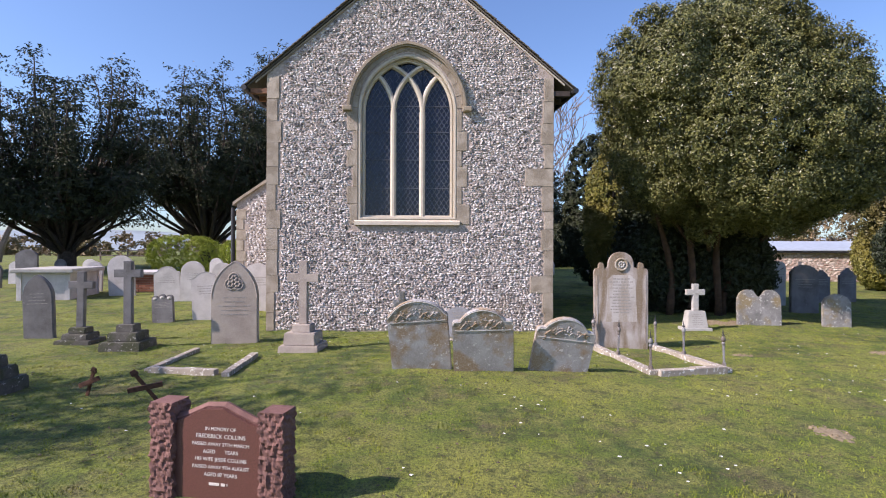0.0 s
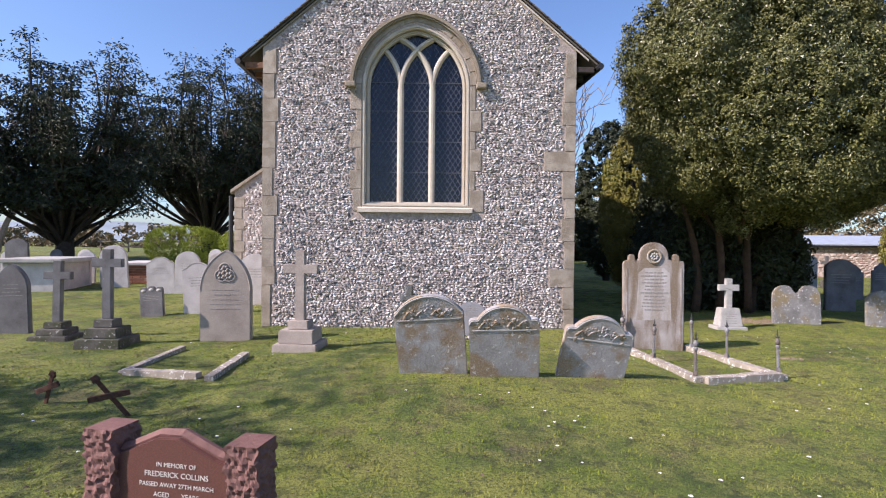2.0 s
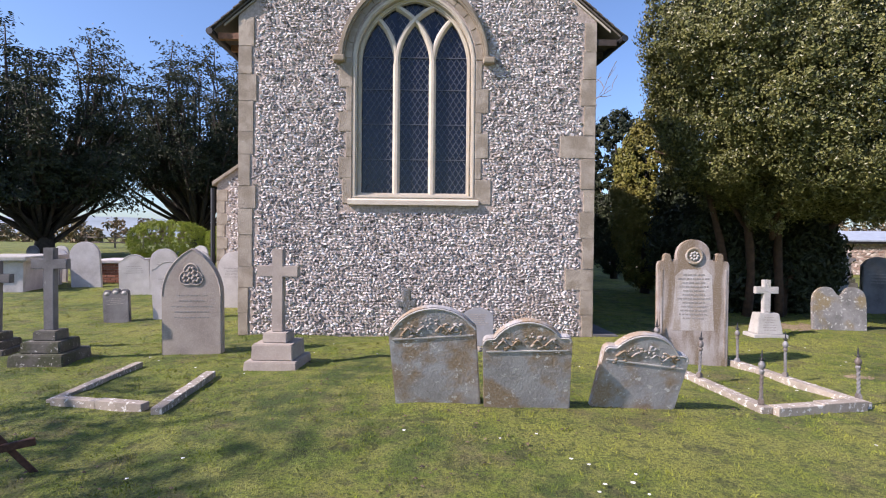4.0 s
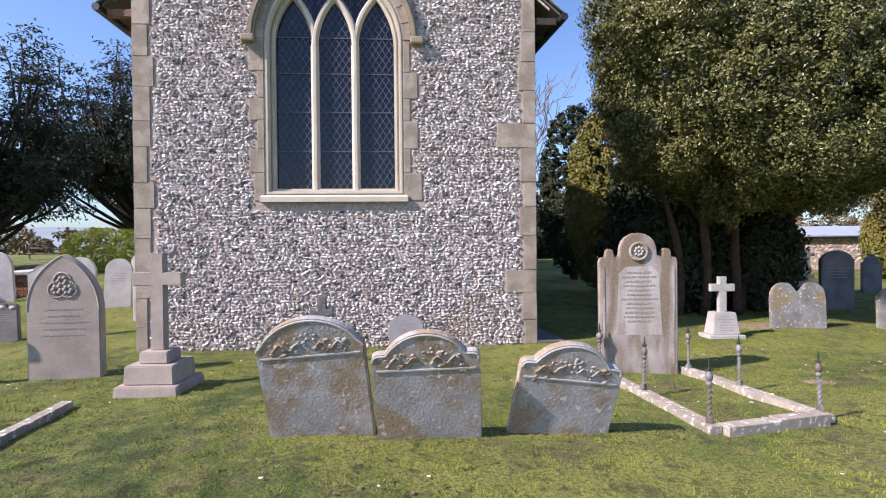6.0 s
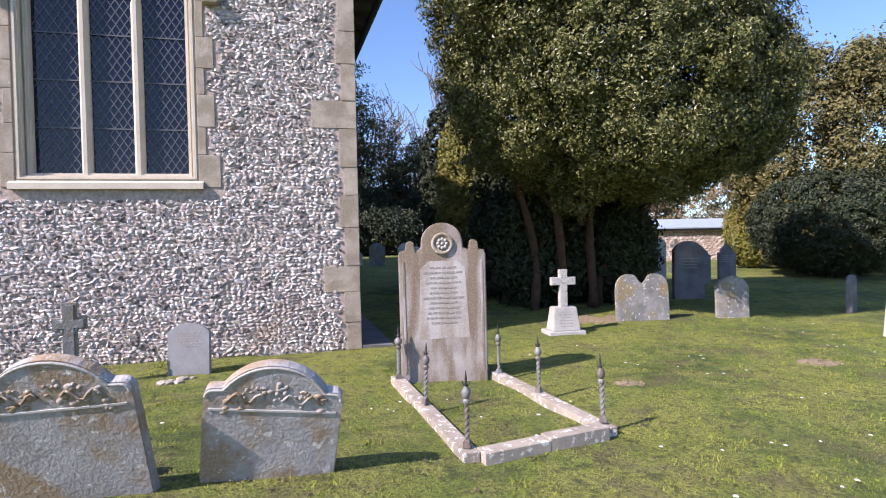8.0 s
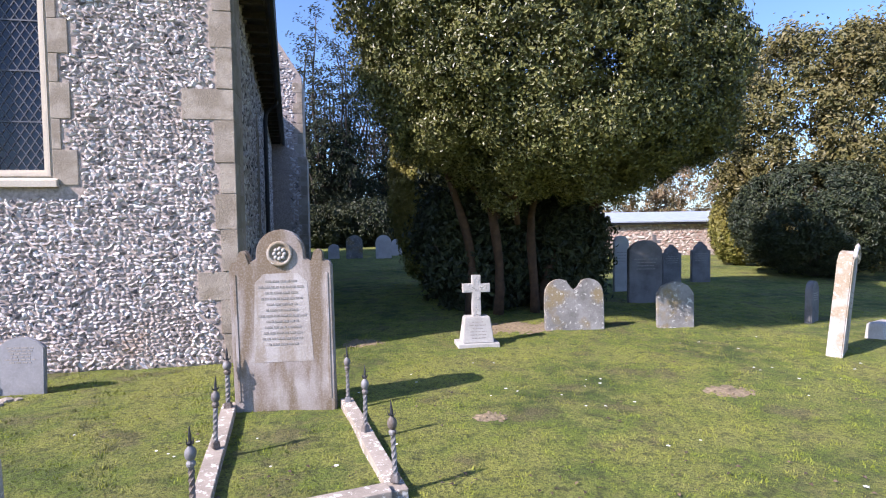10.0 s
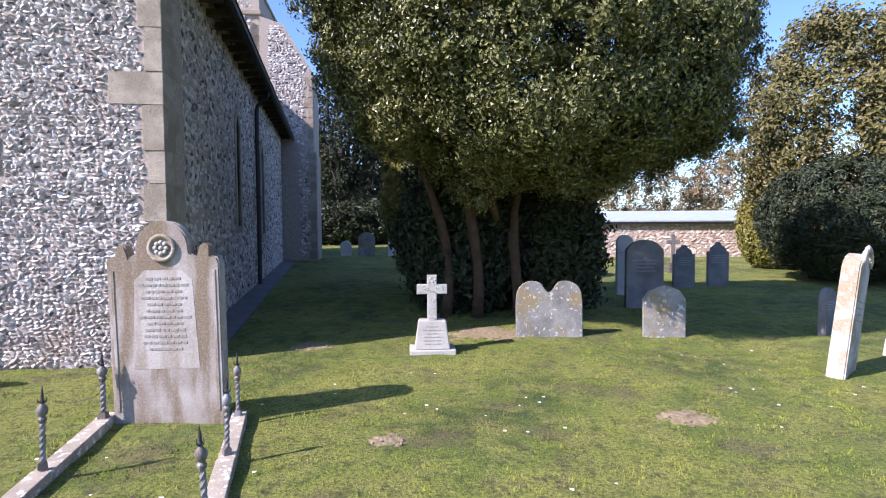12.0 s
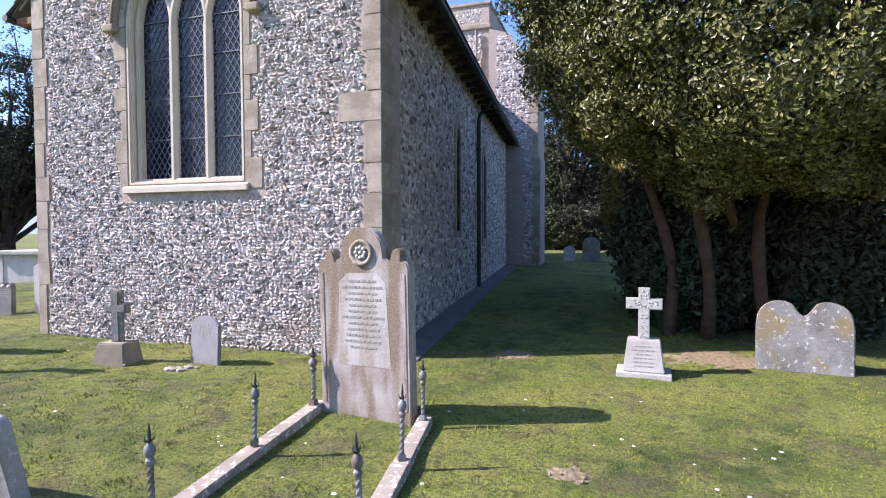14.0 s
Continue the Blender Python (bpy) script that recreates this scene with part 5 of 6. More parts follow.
def tufts(blobs, n_tufts, per, radius, seed, lump=0.12, inset=0.25, stretch=(1, 1, 1), cut=None, core=0):
    """Leaf centres in tufts over the union of ellipsoids (x, y, z, rx, ry, rz)."""
    r = np.random.default_rng(seed)
    B = np.array(blobs, float)
    area = B[:, 3] * B[:, 4] + B[:, 4] * B[:, 5] + B[:, 3] * B[:, 5]
    C, N = [], []
    while len(C) < n_tufts:
        k = r.choice(len(B), p=area / area.sum())
        d = r.normal(0, 1, 3)
        d /= np.linalg.norm(d)
        f = 1 + lump * noise.noise(Vector(d * 2.3) + Vector((seed, k, 0))) * 2 - inset * r.uniform(0, 1) ** 2
        p = B[k, :3] + d * B[k, 3:] * f
        q = (((p - B[:, :3]) / B[:, 3:]) ** 2).sum(1)
        if (np.delete(q, k) < 0.72).any() or (cut and cut(p)):
            continue
        g = d / B[k, 3:]
        C.append(p)
        N.append(g / np.linalg.norm(g))
    C, N = np.array(C), np.array(N)
    off = r.normal(0, 1, (n_tufts, per, 3))
    off /= np.linalg.norm(off, axis=2)[..., None]
    off *= r.uniform(0.2, 1, (n_tufts, per, 1)) * radius * r.uniform(0.6, 1.4, (n_tufts, 1, 1)) * np.array(stretch)
    P = (C[:, None] + off).reshape(-1, 3)
    W = (N[:, None] * 0.8 + off / radius).reshape(-1, 3)
    return P, W


def limb(bm, p, d, length, radius, steps, bend, r, up=0.0, n=6, thin=0.008):
    pts, rad = [p.copy()], [radius]
    for i in range(steps):
        d = (d + Vector((r.uniform(-bend, bend), r.uniform(-bend, bend), r.uniform(-bend, bend) + up))).normalized()
        p = p + d * (length / steps)
        pts.append(p.copy())
        rad.append(radius * (1 - 0.8 * (i + 1) / steps) + thin)
    tube(pts, rad, n, bm)
    return pts, rad


def tree(m, label, category, trunks, crown_parts, group=""):
    ob = thing("tree", m, label, category, group)
    for name, bm, mat in trunks:
        part(name, bm, mat, ob, "", True)
    for me in crown_parts:
        part("crown", me, None, ob)
    return ob


# the spreading evergreen: several reddish stems under a broad crown
r = random.Random(11)
TX, TY = 7.3, 2.4
stems = bmesh.new()
for i, (dx, dy, ex, ez) in enumerate(((-0.95, -0.6, -0.4, 3.2), (-0.55, -0.7, 0.0, 3.6), (0.15, -0.5, 0.5, 3.4), (0.5, -0.3, 1.9, 2.9), (-0.2, 0.4, -0.8, 3.4), (0.5, 0.5, 1.4, 3.6))):
    p = Vector((dx, dy + 0.55, 0.0))
    pts = [p + Vector((ex * t ** 1.3 + 0.15 * math.sin(5 * t + i), 0.1 * math.sin(4 * t + i * 2) + dy * 0.4 * t, ez * t)) for t in np.linspace(0, 1, 9)]
    pts[0].z = -0.15
    tube(pts, [0.095 * (1 - 0.45 * k / 8) * (1 + 0.12 * math.sin(k * 2.1 + i)) for k in range(9)], 8, stems)
for i in range(16):
    a = r.uniform(0, 2 * math.pi)
    limb(stems, Vector((0.5 * math.cos(a), 0.5 * math.sin(a), r.uniform(1.5, 2.8))), Vector((math.cos(a), math.sin(a), 0.75)), r.uniform(1.2, 2.2), 0.055, 7, 0.25, r, 0.03)
CROWN = [(0.1, -0.9, 4.5, 2.6, 2.3, 2.3), (-1.6, -1.6, 5.1, 1.5, 1.3, 1.5), (-1.5, -1.1, 3.9, 1.25, 1.3, 1.25), (0.1, -0.8, 5.8, 2.0, 1.8, 1.6), (2.2, -0.2, 4.3, 1.45, 1.7, 1.8), (0.3, -2.4, 3.9, 2.1, 1.1, 1.6), (0.5, -0.9, 3.0, 2.6, 2.3, 0.9)]
P1, W1 = tufts(CROWN, 6800, 58, 0.16, 3, 0.16, 0.22)
P2, W2 = tufts([(x, y, z, a * 0.76, b_ * 0.76, c * 0.76) for x, y, z, a, b_, c in CROWN], 2800, 44, 0.36, 4, 0.1, 0.3)
yew_tree = tree(pose(TX, TY, rise(TY)), "broad old evergreen tree with several reddish stems", "tree", [("trunk", stems, M_BARK)],
                [leaf_soup("crown", np.concatenate([P1, P2]), np.concatenate([W1, W2]), 0.029, M_HOLLY, 0.6, 0.5, 5)])
for x, y, blobs, n, seed, label in ((6.85, 2.95, [(-0.1, 0, 1.15, 0.95, 0.55, 1.45), (0.2, 0.4, 1.5, 1.0, 0.6, 1.8)], 1000, 8, "dark shrub round the foot of the tree"),
                                    (7.9, 4.3, [(0, 0, 1.6, 1.7, 0.8, 2.1), (-0.9, 0, 1.6, 1.2, 0.8, 2.1)], 1500, 9, "dense dark undergrowth behind the stems"),
                                    (8.5, 3.0, [(0, 0, 1.0, 0.75, 0.55, 1.25)], 520, 10, "dark twiggy growth among the stems")):
    ob = thing("shrub", pose(x, y, rise(y)), label, "shrub", "undergrowth")
    st = bmesh.new()
    for k in range(7):
        limb(st, Vector((0.25 * (k - 3) * 0.6, 0.05 * k, -0.1)), Vector((0.1 * (k - 3), 0, 1)), 1.5, 0.035, 5, 0.2, r)
    part("stems", st, M_DARKBARK, ob)
    P, W = tufts(blobs, n, 32, 0.24, seed, 0.12, 0.4)
    part("leaves", leaf_soup("leaves", P, W, 0.065, M_CEDAR, 0.5, 0.8, seed), None, ob)


def clipped(x, y, r0, h, mat, seed, label, n=520, leaf=0.05, fat=0.55):
    ob = thing("clipped_yew", pose(x, y, rise(y)), label, "clipped yew", "clipped yews")
    st = bmesh.new()
    tube([Vector((0, 0, -0.1)), Vector((0.02, 0, h * 0.4)), Vector((0, 0, h * 0.8))], [0.14, 0.1, 0.04], 7, st)
    part("trunk", st, M_DARKBARK, ob)
    P, W = tufts([(0, 0, h * fat, r0, r0, h * (1 - fat)), (0, 0, h * 0.45, r0 * 0.98, r0 * 0.98, h * 0.42)], int(n * 1.6), 42, 0.16, seed, 0.04, 0.10)
    part("crown", leaf_soup("crown", P, W, leaf, mat, 0.45, 0.4, seed), None, ob)
    return ob


clipped(6.30, 6.2, 0.86, 4.75, M_YEW, 21, "tall clipped yew column beside the tree", 520, 0.055)
clipped(6.9, 10.5, 1.1, 6.0, M_CEDAR, 22, "dark clipped yew column behind", 420, 0.07)
clipped(17.1, 8.8, 0.78, 2.5, M_YEW, 23, "rounded clipped yew with a sunlit side", 520, 0.06)
# Dark conifer leaves here paint the shade beside the sunlit yew.
clipped(16.7, 5.5, 1.95, 3.0, M_CEDAR, 24, "broad clipped yew dome with shade painted into its leaves", 1000, 0.05)

# tall evergreens at the churchyard's edge
P, W = tufts([(0, 0, 3.0, 3.2, 2.4, 3.3), (4.5, 1, 3.4, 3.4, 2.6, 3.7), (9.0, 0, 3.6, 3.4, 2.6, 4.1)], 3600, 66, 0.36, 31, 0.12, 0.2)
edge_ = thing("evergreen_hedge", pose(19.6, 7.4, rise(7)) @ Matrix.Scale(1.2, 4), "tall golden-green evergreen hedge at the edge", "hedge")
for k in range(4):
    st = bmesh.new()
    limb(st, Vector((k * 2.8, 0, -0.2)), Vector((0.1, 0, 1)), 4.0, 0.16, 6, 0.12, r)
    part("trunk", st, M_DARKBARK, edge_)
part("crown", leaf_soup("crown", P, W, 0.055, M_OLIVE, 0.55, 0.5, 32), None, edge_)


# dark spreading conifers
def conifer(m, label, h, w, base, seed, n_limbs=80):
    rr = random.Random(seed)
    ob = thing("conifer_tree", m, label, "conifer", "dark conifers")
    bm = bmesh.new()
    tube([Vector((0, 0, -0.3)), Vector((0.1, 0, 1.0)), Vector((0, 0.1, h * 0.3)), Vector((0.1, 0, h * 0.6))], [0.5, 0.38, 0.2, 0.05], 9, bm)
    C, N = [], []
    mid = base + (h - base) * 0.42
    for i in range(n_limbs):
        el = math.asin(rr.uniform(-0.75, 1.0))
        a = rr.uniform(0, 2 * math.pi)
        k = rr.uniform(0.5, 1.26)
        tip = Vector((w * math.cos(el) * math.cos(a) * k, w * math.cos(el) * math.sin(a) * k, mid + ((h - mid) if el > 0 else (mid - base)) * math.sin(el) * k))
        start = Vector((0.15 * math.cos(a), 0.15 * math.sin(a), max(0.5, tip.z * rr.uniform(0.12, 0.42))))
        bow = Vector((math.cos(a), math.sin(a), 0)) * 0.12 * (tip - start).length
        pts = []
        for q in range(9):
            f = q / 8
            pts.append(start.lerp(tip, f) + bow * math.sin(math.pi * f) + Vector((rr.uniform(-1, 1), rr.uniform(-1, 1), rr.uniform(-1, 1))) * 0.10 * f)
        tube(pts, [0.11 * (1 - f / 9) + 0.012 for f in range(9)], 5, bm)
        for q in range(4, 9):
            for j in range(3 if q < 7 else 4):
                p = pts[q] + Vector((rr.gauss(0, 0.33), rr.gauss(0, 0.33), rr.gauss(0, 0.24)))
                if p.z > base:
                    C.append(p)
                    N.append(Vector((p.x, p.y, 0.2 * (p.z - mid))).normalized())
            if q == 4:
                limb(bm, pts[q], (tip - start).normalized() + Vector((rr.uniform(-1, 1), rr.uniform(-1, 1), rr.uniform(-0.4, 0.4))), rr.uniform(0.7, 1.5), 0.03, 4, 0.3, rr, 0.0, 4)
    part("trunk", bm, M_DARKBARK, ob, "", True)
    r2 = np.random.default_rng(seed)
    C, N = np.array(C), np.array(N)
    reach = r2.uniform(-0.3, 0.6, (len(C), 30, 1))
    off = N[:, None] * reach - np.array((0, 0, 0.35)) * np.clip(reach, 0, 1) + r2.normal(0, 1, (len(C), 30, 3)) * np.array((0.19, 0.19, 0.10))
    part("crown", leaf_soup("crown", (C[:, None] + off).reshape(-1, 3), (N[:, None] * 0.4 + np.array((0, 0, 0.8)) + off).reshape(-1, 3), 0.10, M_CEDAR, 0.4, 0.5, seed), None, ob)
    return ob


conifer(pose(-20.7, 21.0, rise(21)) @ Matrix.Scale(1.135, 4), "dark many-stemmed conifer with bare lower limbs", 9.9, 4.0, 2.5, 41, 105)
conifer(pose(-16.7, 31.0, rise(31)) @ Matrix.Scale(1.26, 4), "dark conifer with an open tiered crown", 11.8, 4.6, 3.4, 43, 95)
conifer(pose(-10.35, 33.0, rise(33)) @ Matrix.Scale(1.24, 4), "dark conifer behind the chancel roof", 12.4, 3.8, 3.2, 44, 80)
conifer(pose(3.3, 30.0, rise(30)) @ Matrix.Scale(1.1, 4), "dark conifer beyond the tower", 12.0, 2.6, 1.4, 45, 70)
conifer(pose(-25.9, 14.7, rise(14.7)) @ Matrix.Scale(1.12, 4), "dark conifer by the churchyard's far side", 10.4, 3.4, 2.4, 48, 90)
# Added out of view on the left, only to throw dappled shade on the lawn.
conifer(pose(-10.3, -8.1, 0), "unseen conifer added to cast shade on the lawn", 7.0, 1.9, 1.8, 47, 40)
conifer(pose(9.0, 33.0, rise(33)) @ Matrix.Scale(1.15, 4), "ivy-clad evergreen in the far corner", 8.0, 2.0, 0.6, 46, 55)


def bare_tree(m, label, h, seed):
    rr = random.Random(seed)
    ob = thing("bare_tree", m, label, "tree", "leafless trees")
    bm = bmesh.new()
    def grow(p, d, l, rad, level):
        pts, rads = limb(bm, p, d, l, rad, 5, 0.2, rr, 0.04, 5 if level < 2 else 4, 0.018)
        if level == 4:
            return
        for k in range((4, 4, 4, 3)[level]):
            i = rr.randint(2, 5)
            e = (pts[min(i, 5)] - pts[i - 1]).normalized()
            grow(pts[i], (e + Vector((rr.uniform(-0.9, 0.9), rr.uniform(-0.9, 0.9), rr.uniform(-0.2, 0.6)))).normalized(), l * rr.uniform(0.55, 0.75), rads[i] * 0.7, level + 1)
    grow(Vector((0, 0, -0.2)), Vector((0.05, 0, 1)), h * 0.42, 0.24, 0)
    part("trunk", bm, M_TWIG, ob, "bare trunk with fine branching")


bare_tree(pose(10.4, 44.0, 0.59) @ Matrix.Scale(1.15, 4), "tall leafless tree against the sky", 17.0, 51)
bare_tree(pose(4.7, 46.0, 0.59) @ Matrix.Scale(1.15, 4), "leafless tree beyond the churchyard", 15.0, 52)
bare_tree(pose(-31.8, 30.0, 0.54) @ Matrix.Scale(1.14, 4), "leafless tree at the field's edge", 13.0, 53)
bare_tree(pose(-13.9, 42.0, 0.59) @ Matrix.Scale(1.14, 4), "small leafless tree in the field", 7.0, 54)

for x, y, rx, h, mat, seed, label in ((6.6, 26.0, 2.5, 2.7, M_CEDAR, 61, "dark evergreen bush behind far graves"), (3.1, 25.5, 2.0, 2.3, M_CEDAR, 62, "dark evergreen bush behind far graves"), (10.8, 27.0, 2.8, 3.0, M_CEDAR, 66, "dark evergreen bush in the far corner"),
                                      (5.6, 33.0, 3.2, 4.8, M_BUSH, 63, "brown leafless thicket by the boundary"), (15.3, 30.0, 3.5, 5.4, M_BUSH, 65, "brown leafless thicket by the boundary"), (22.0, 27.0, 3.8, 5.8, M_BUSH, 67, "brown leafless thicket behind the low building"), (28.5, 25.0, 3.8, 5.8, M_BUSH, 68, "brown leafless thicket behind the low building")):
    ob = thing("bush", pose(x, y, rise(y)), label, "bush", "far bushes")
    P, W = tufts([(0, 0, h * 0.48, rx, rx * 0.8, h * 0.52), (rx * 0.6, 0.3, h * 0.36, rx * 0.7, rx * 0.6, h * 0.4)], 420, 26, 0.42, seed, 0.2, 0.3)
    part("leaves", leaf_soup("leaves", P, W, 0.12, mat, 0.45, 0.9, seed), None, ob)

for x, y, rx, ry, h, seed in ((-12.2, 17.5, 1.97, 1.0, 1.97, 71), (-9.15, 17.5, 1.35, 0.9, 1.74, 72)):
    ob = thing("box_hedge", pose(x, y, rise(y)), "bright green rounded clipped hedge", "hedge", "clipped hedges")
    P, W = tufts([(0, 0, h * 0.5, rx, ry, h * 0.5), (-rx * 0.4, 0, h * 0.5, rx * 0.6, ry, h * 0.5), (rx * 0.4, 0, h * 0.48, rx * 0.6, ry, h * 0.48)], 1500, 34, 0.10, seed, 0.03, 0.10)
    part("leaves", leaf_soup("leaves", P, W, 0.026, M_BOX, 0.5, 0.7, seed), None, ob)

# low outbuilding beyond the graves, field wall, far hills
shed = thing("outbuilding", pose(18.2, 13.2, rise(13.2), 0, 0, -8) @ Matrix.Diagonal((0.72, 0.72, 0.64, 1)), "long low rubble building with a pale slate roof", "outbuilding")
part("wall", box(-9, 10, 0, 4, -0.3, 2.05), M_MORTAR, shed)
tagged(part("rubble", flint_mesh("rubble", flint_field(-9, 6, 0.05, 2.0, 0.3, 0.16, lambda u, z, w, h: True), (0, 0, 0), (1, 0, 0), (0, -1, 0), 0.03, M_PINKWALL), None, shed, "pinkish rubble stone"), kind="stuff")
part("fascia", box(-9.2, 10.2, -0.22, -0.12, 2.02, 2.16, 0.01), M_IRON, shed, "dark gutter board")
rf = bmesh.new()
v8 = [rf.verts.new(p) for p in ((-9.2, -0.25, 2.16), (10.2, -0.25, 2.16), (10.2, 4.2, 2.85), (-9.2, 4.2, 2.85), (-9.2, -0.25, 2.24), (10.2, -0.25, 2.24), (10.2, 4.2, 2.93), (-9.2, 4.2, 2.93))]
for f in ((0, 1, 2, 3), (4, 5, 6, 7), (0, 1, 5, 4), (1, 2, 6, 5), (2, 3, 7, 6), (3, 0, 4, 7)):
    rf.faces.new([v8[i] for i in f])
part("roof", rf, M_SLATE_ROOF, shed, "pale blue-grey slate roof")
hv, hf = [], []
for i in range(90):
    a = radians(-110 + 220 * i / 89)
    hgt = 9 + 7 * noise.noise((i * 0.11, 0, 0)) + 2 * noise.noise((i * 0.5, 3, 0))
    for d_, z in ((300, 0.5), (420, hgt + 2)):
        hv.append((d_ * math.sin(a), d_ * math.cos(a), z))
for i in range(89):
    hf.append((2 * i, 2 * i + 2, 2 * i + 3, 2 * i + 1))
structure("backdrop", soup("backdrop", hv, hf, M_HILL, True), M_HILL, "low hills on the horizon with haze painted into their colour", "hills")
P, W = tufts([(x, 62 + 4 * math.sin(x), 1.0, 5.0, 2.0, 2.0 + 0.9 * math.sin(x * 1.7)) for x in np.arange(-75, 60, 7.0)], 900, 26, 0.7, 95, 0.2, 0.3)
tagged(new("far_hedgerow", leaf_soup("far_hedgerow", P, W, 0.3, M_BUSH, 0.5, 0.9, 96)), "brown far hedgerow along the fields", "hedgerow", kind="stuff")
fence = thing("field_fence", pose(-2.6, 0, -0.38), "low pale post and rail fence by the field", "fence")
for k in range(9):
    x = -24 + k * 2.2
    part("post", box(x - 0.05, x + 0.05, 33.95, 34.05, 0.9, 2.0, 0.01), M_TWIG, fence)
for z in (1.35, 1.75):
    part("rail", box(-24.2, -6.2, 33.9, 33.94, z, z + 0.09, 0.005), M_TWIG, fence)

# ---- lawn details ----
def blades(n, x0, x1, y0, y1, h, seed, keep=None):
    r = np.random.default_rng(seed)
    x, y = r.uniform(x0, x1, n), r.uniform(y0, y1, n)
    ok = np.array([noise.noise((a * 1.7, b_ * 1.7, 9.0)) > r.uniform(-0.75, 0.35) for a, b_ in zip(x, y)])
    ok &= ~((x > -HALF + 0.09) & (x < HALF + 0.15) & (y > -0.03) & (y < 14)) & ~((y > 0) & (x > 1.5) & (x < 3.4 - 0.083 * y) & (y < 14))
    x, y = x[ok], y[ok]
    n = len(x)
    z = np.array([sod(a, b_) for a, b_ in zip(x, y)])
    a = r.uniform(0, 2 * np.pi, n)
    w = r.uniform(0.004, 0.009, n)
    clump = np.array([noise.noise((p * 5.5, q * 5.5, 3.0)) for p, q in zip(x, y)])
    hh = h * r.uniform(0.45, 1.35, n) * np.clip(0.75 + 1.6 * clump, 0.3, 1.9)
    lx, ly = r.normal(0, 0.55, n) * hh, r.normal(0, 0.55, n) * hh
    V = np.stack([np.stack([x - w * np.cos(a), y - w * np.sin(a), z - 0.01], 1), np.stack([x + w * np.cos(a), y + w * np.sin(a), z - 0.01], 1), np.stack([x + lx, y + ly, z + hh], 1)], 1).reshape(-1, 3)
    return V


V = np.concatenate([blades(260000, -5.5, 10.5, -9.6, -0.02, 0.015, 81), blades(110000, -9, 13, -0.02, 7, 0.020, 82), blades(20000, -5, 5, -9.6, -7.0, 0.02, 83)])
F = np.arange(len(V)).reshape(-1, 3)
tagged(new("grass", soup("grass", V, F, M_BLADE)), "short patchy green and yellow lawn grass", "grass", kind="stuff")

dv, df = [], []
r = np.random.default_rng(91)
for i in range(520):
    x, y = r.uniform(-4, 11), r.uniform(-9.3, -0.4)
    if noise.noise((x * 0.6, y * 0.6, 2.0)) < 0.02 or (x < 2.6 and y > -5 and r.uniform() < 0.6):
        continue
    z, s = sod(x, y) + r.uniform(0.02, 0.045), r.uniform(0.009, 0.017)
    n0 = len(dv)
    dv.append((x, y, z + 0.004))
    dv += [(x + s * math.cos(k * math.pi / 4), y + s * math.sin(k * math.pi / 4), z + 0.002 * (k % 2)) for k in range(8)]
    df += [(n0, n0 + 1 + k, n0 + 1 + (k + 1) % 8) for k in range(8)]
tagged(new("daisies", soup("daisies", dv, df, M_PETAL)), "small white daisies scattered in the lawn", "flowers", kind="stuff")


r = np.random.default_rng(93)
lv, lf = [], []
for i in range(4200):
    x, y = r.uniform(-5, 9), r.uniform(-9.6, -0.3)
    if noise.noise((x * 0.9, y * 0.9, 6.0)) < -0.05 + 0.04 * (y + 6):
        continue
    s = r.uniform(0.008, 0.024)
    z, a = sod(x, y) + 0.012, r.uniform(0, 6.28)
    n0 = len(lv)
    lv += [(x + s * math.cos(a), y + s * math.sin(a), z), (x - s * 0.5 * math.sin(a), y + s * 0.5 * math.cos(a), z + s * 0.6), (x - s * math.cos(a), y - s * math.sin(a), z + 0.004), (x + s * 0.5 * math.sin(a), y - s * 0.5 * math.cos(a), z + s * 0.3)]
    lf += [(n0, n0 + 1, n0 + 2), (n0, n0 + 2, n0 + 3), (n0, n0 + 1, n0 + 3), (n0 + 1, n0 + 2, n0 + 3)]
tagged(new("leaf_litter", soup("leaf_litter", lv, lf, M_LITTER)), "dark dead leaves and clods in the grass", "leaf litter", kind="stuff")


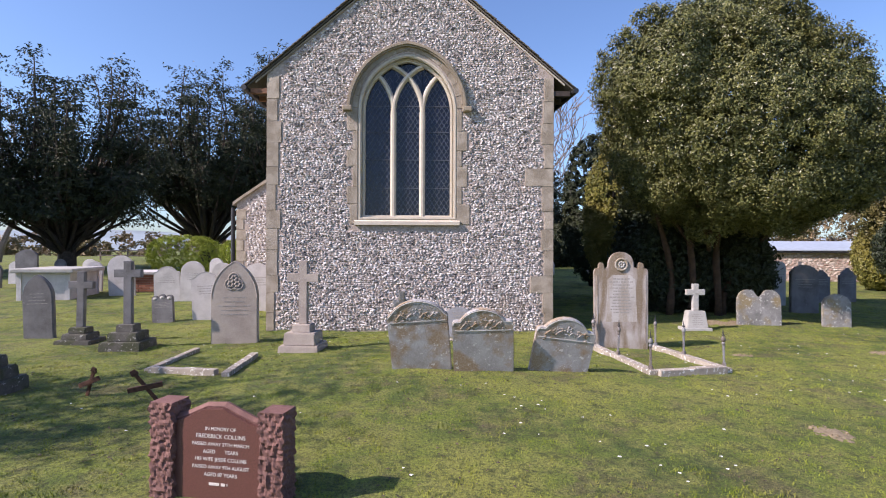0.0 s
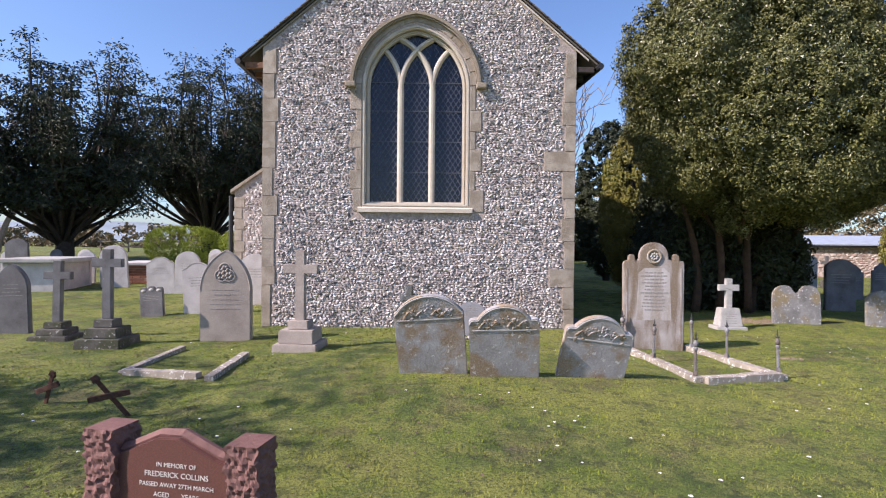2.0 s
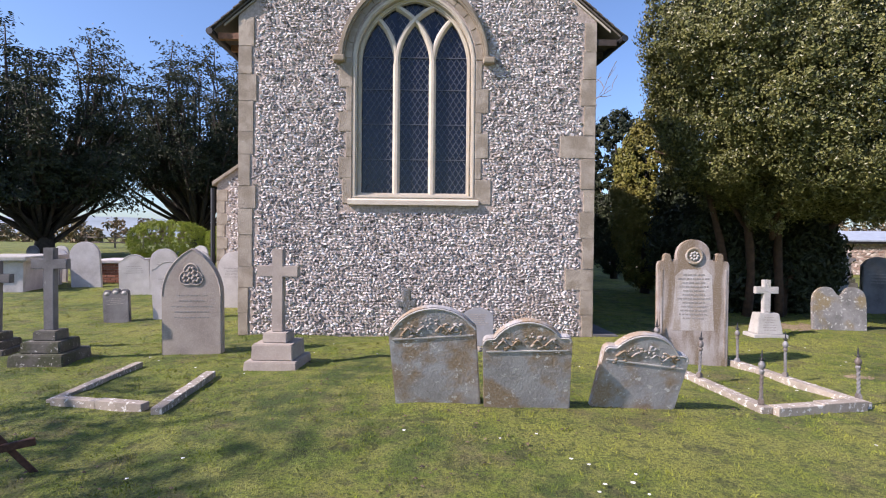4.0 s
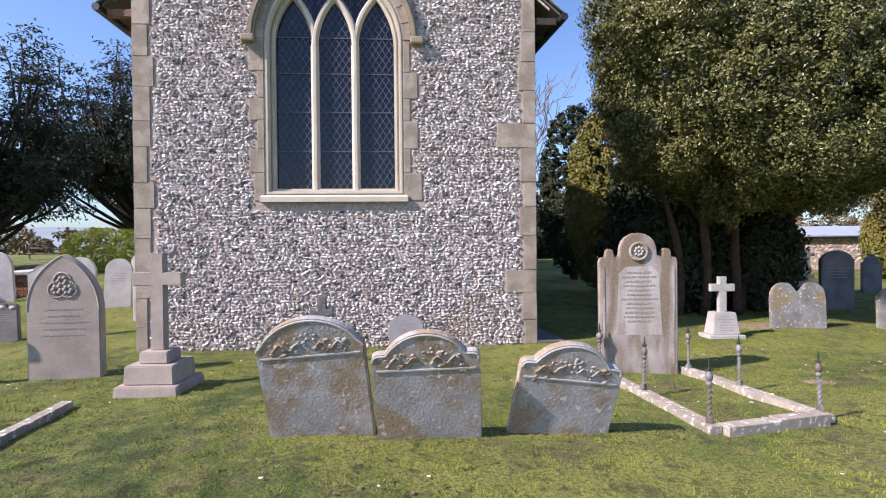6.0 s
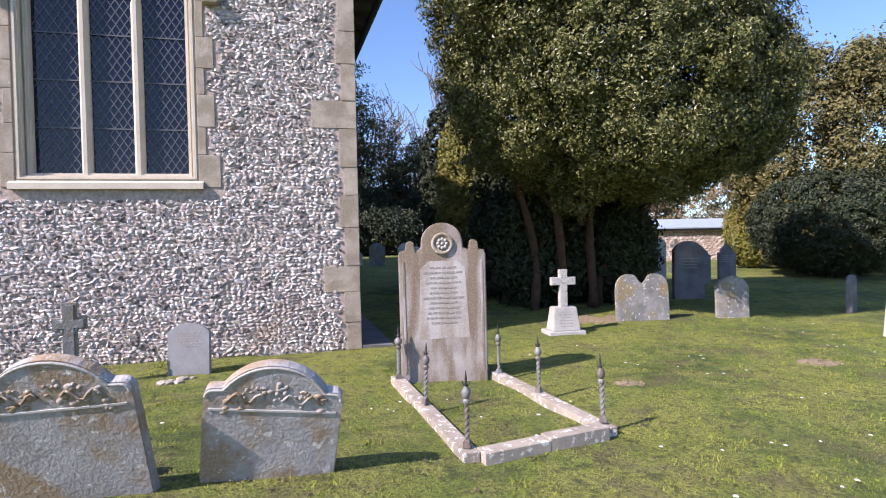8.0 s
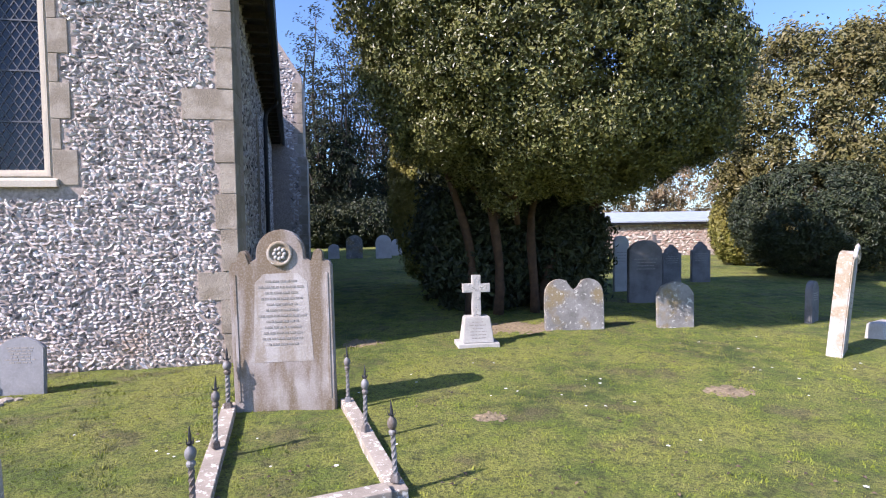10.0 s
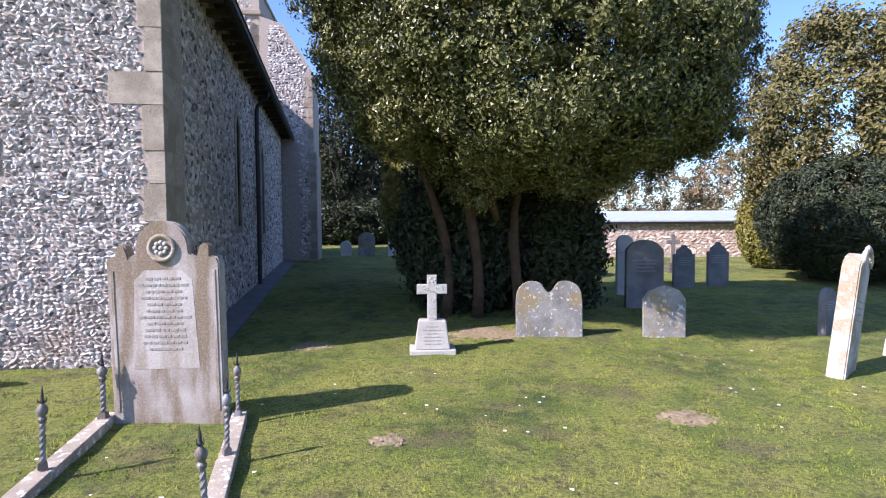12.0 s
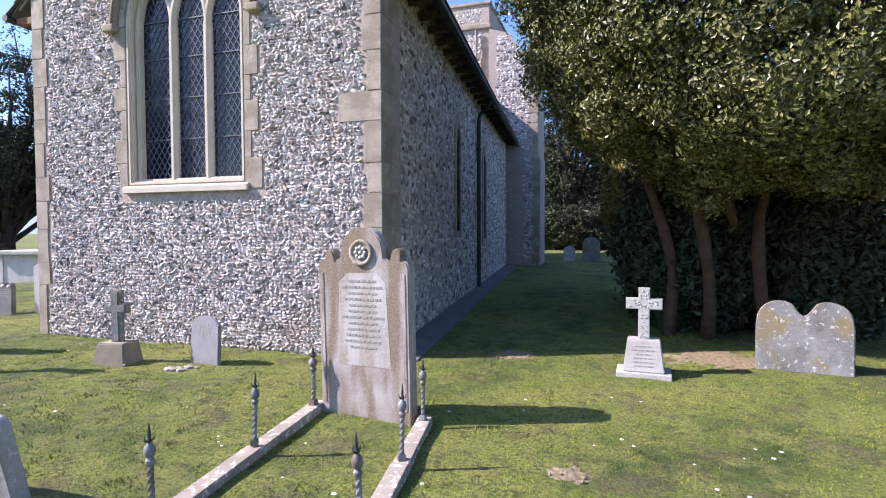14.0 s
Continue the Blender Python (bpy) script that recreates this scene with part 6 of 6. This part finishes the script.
def earth_patch(x, y, w, d, seed, label):
    ob = thing("earth_patch", pose(x, y, sod(x, y)), label, "bare earth", "bare earth patches")
    rr = random.Random(seed)
    bm = bmesh.new()
    bmesh.ops.create_grid(bm, x_segments=26, y_segments=18, size=1)
    for v in bm.verts:
        q = math.hypot(v.co.x, v.co.y) + 0.25 * noise.noise((v.co.x * 2, v.co.y * 2, seed))
        px, py = v.co.x * w / 2, v.co.y * d / 2
        v.co = Vector((px, py, sod(x + px, y + py) - sod(x, y) + 0.016 * max(-1.6, 1 - q * 1.3) + 0.012 * noise.noise((px * 22, py * 22, seed))))
    part("soil", bm, M_SOIL, ob, "", True)
    for k in range(7):
        own = bmesh.new()
        bmesh.ops.create_icosphere(own, subdivisions=1, radius=rr.uniform(0.007, 0.018))
        px, py = rr.uniform(-w, w) * 0.36, rr.uniform(-d, d) * 0.36
        for v in own.verts:
            v.co *= rr.uniform(0.7, 1.2)
        part("clod", join(None, own, Matrix.Translation((px, py, sod(x + px, y + py) - sod(x, y) + 0.012))), M_SOIL, ob)


earth_patch(4.08, -6.01, 0.36, 0.45, 1, "reddish bare earth patch in the lawn")
earth_patch(7.69, -2.36, 0.5, 0.45, 2, "pale bare earth patch in the lawn")
earth_patch(4.43, 0.65, 0.65, 0.55, 3, "leaf-strewn earth patch by the church's shadow")
earth_patch(6.9, 1.1, 1.7, 1.0, 4, "reddish bare earth under the tree")
earth_patch(5.35, -2.48, 0.34, 0.3, 5, "worn mossy earth patch beside the kerb")

# ---- single flints of the east wall, nearest the path ----
flint_meshes = []
for k in range(16):
    s = SHAPES[k]
    flint_meshes.append(soup("flint", np.stack([s[:, 0], -s[:, 2] * 0.020, s[:, 1]], 1), IFACES, M_FLINT_ONE))
for i, (u, z, w, h, a) in enumerate(chosen):
    ob = new("flint", flint_meshes[i % 16])
    ob.parent = wall_east
    ob.matrix_local = Matrix.Translation((u, 0, z)) @ Matrix.Rotation(-a, 4, "Y") @ Matrix.Diagonal((w, 1, h, 1))
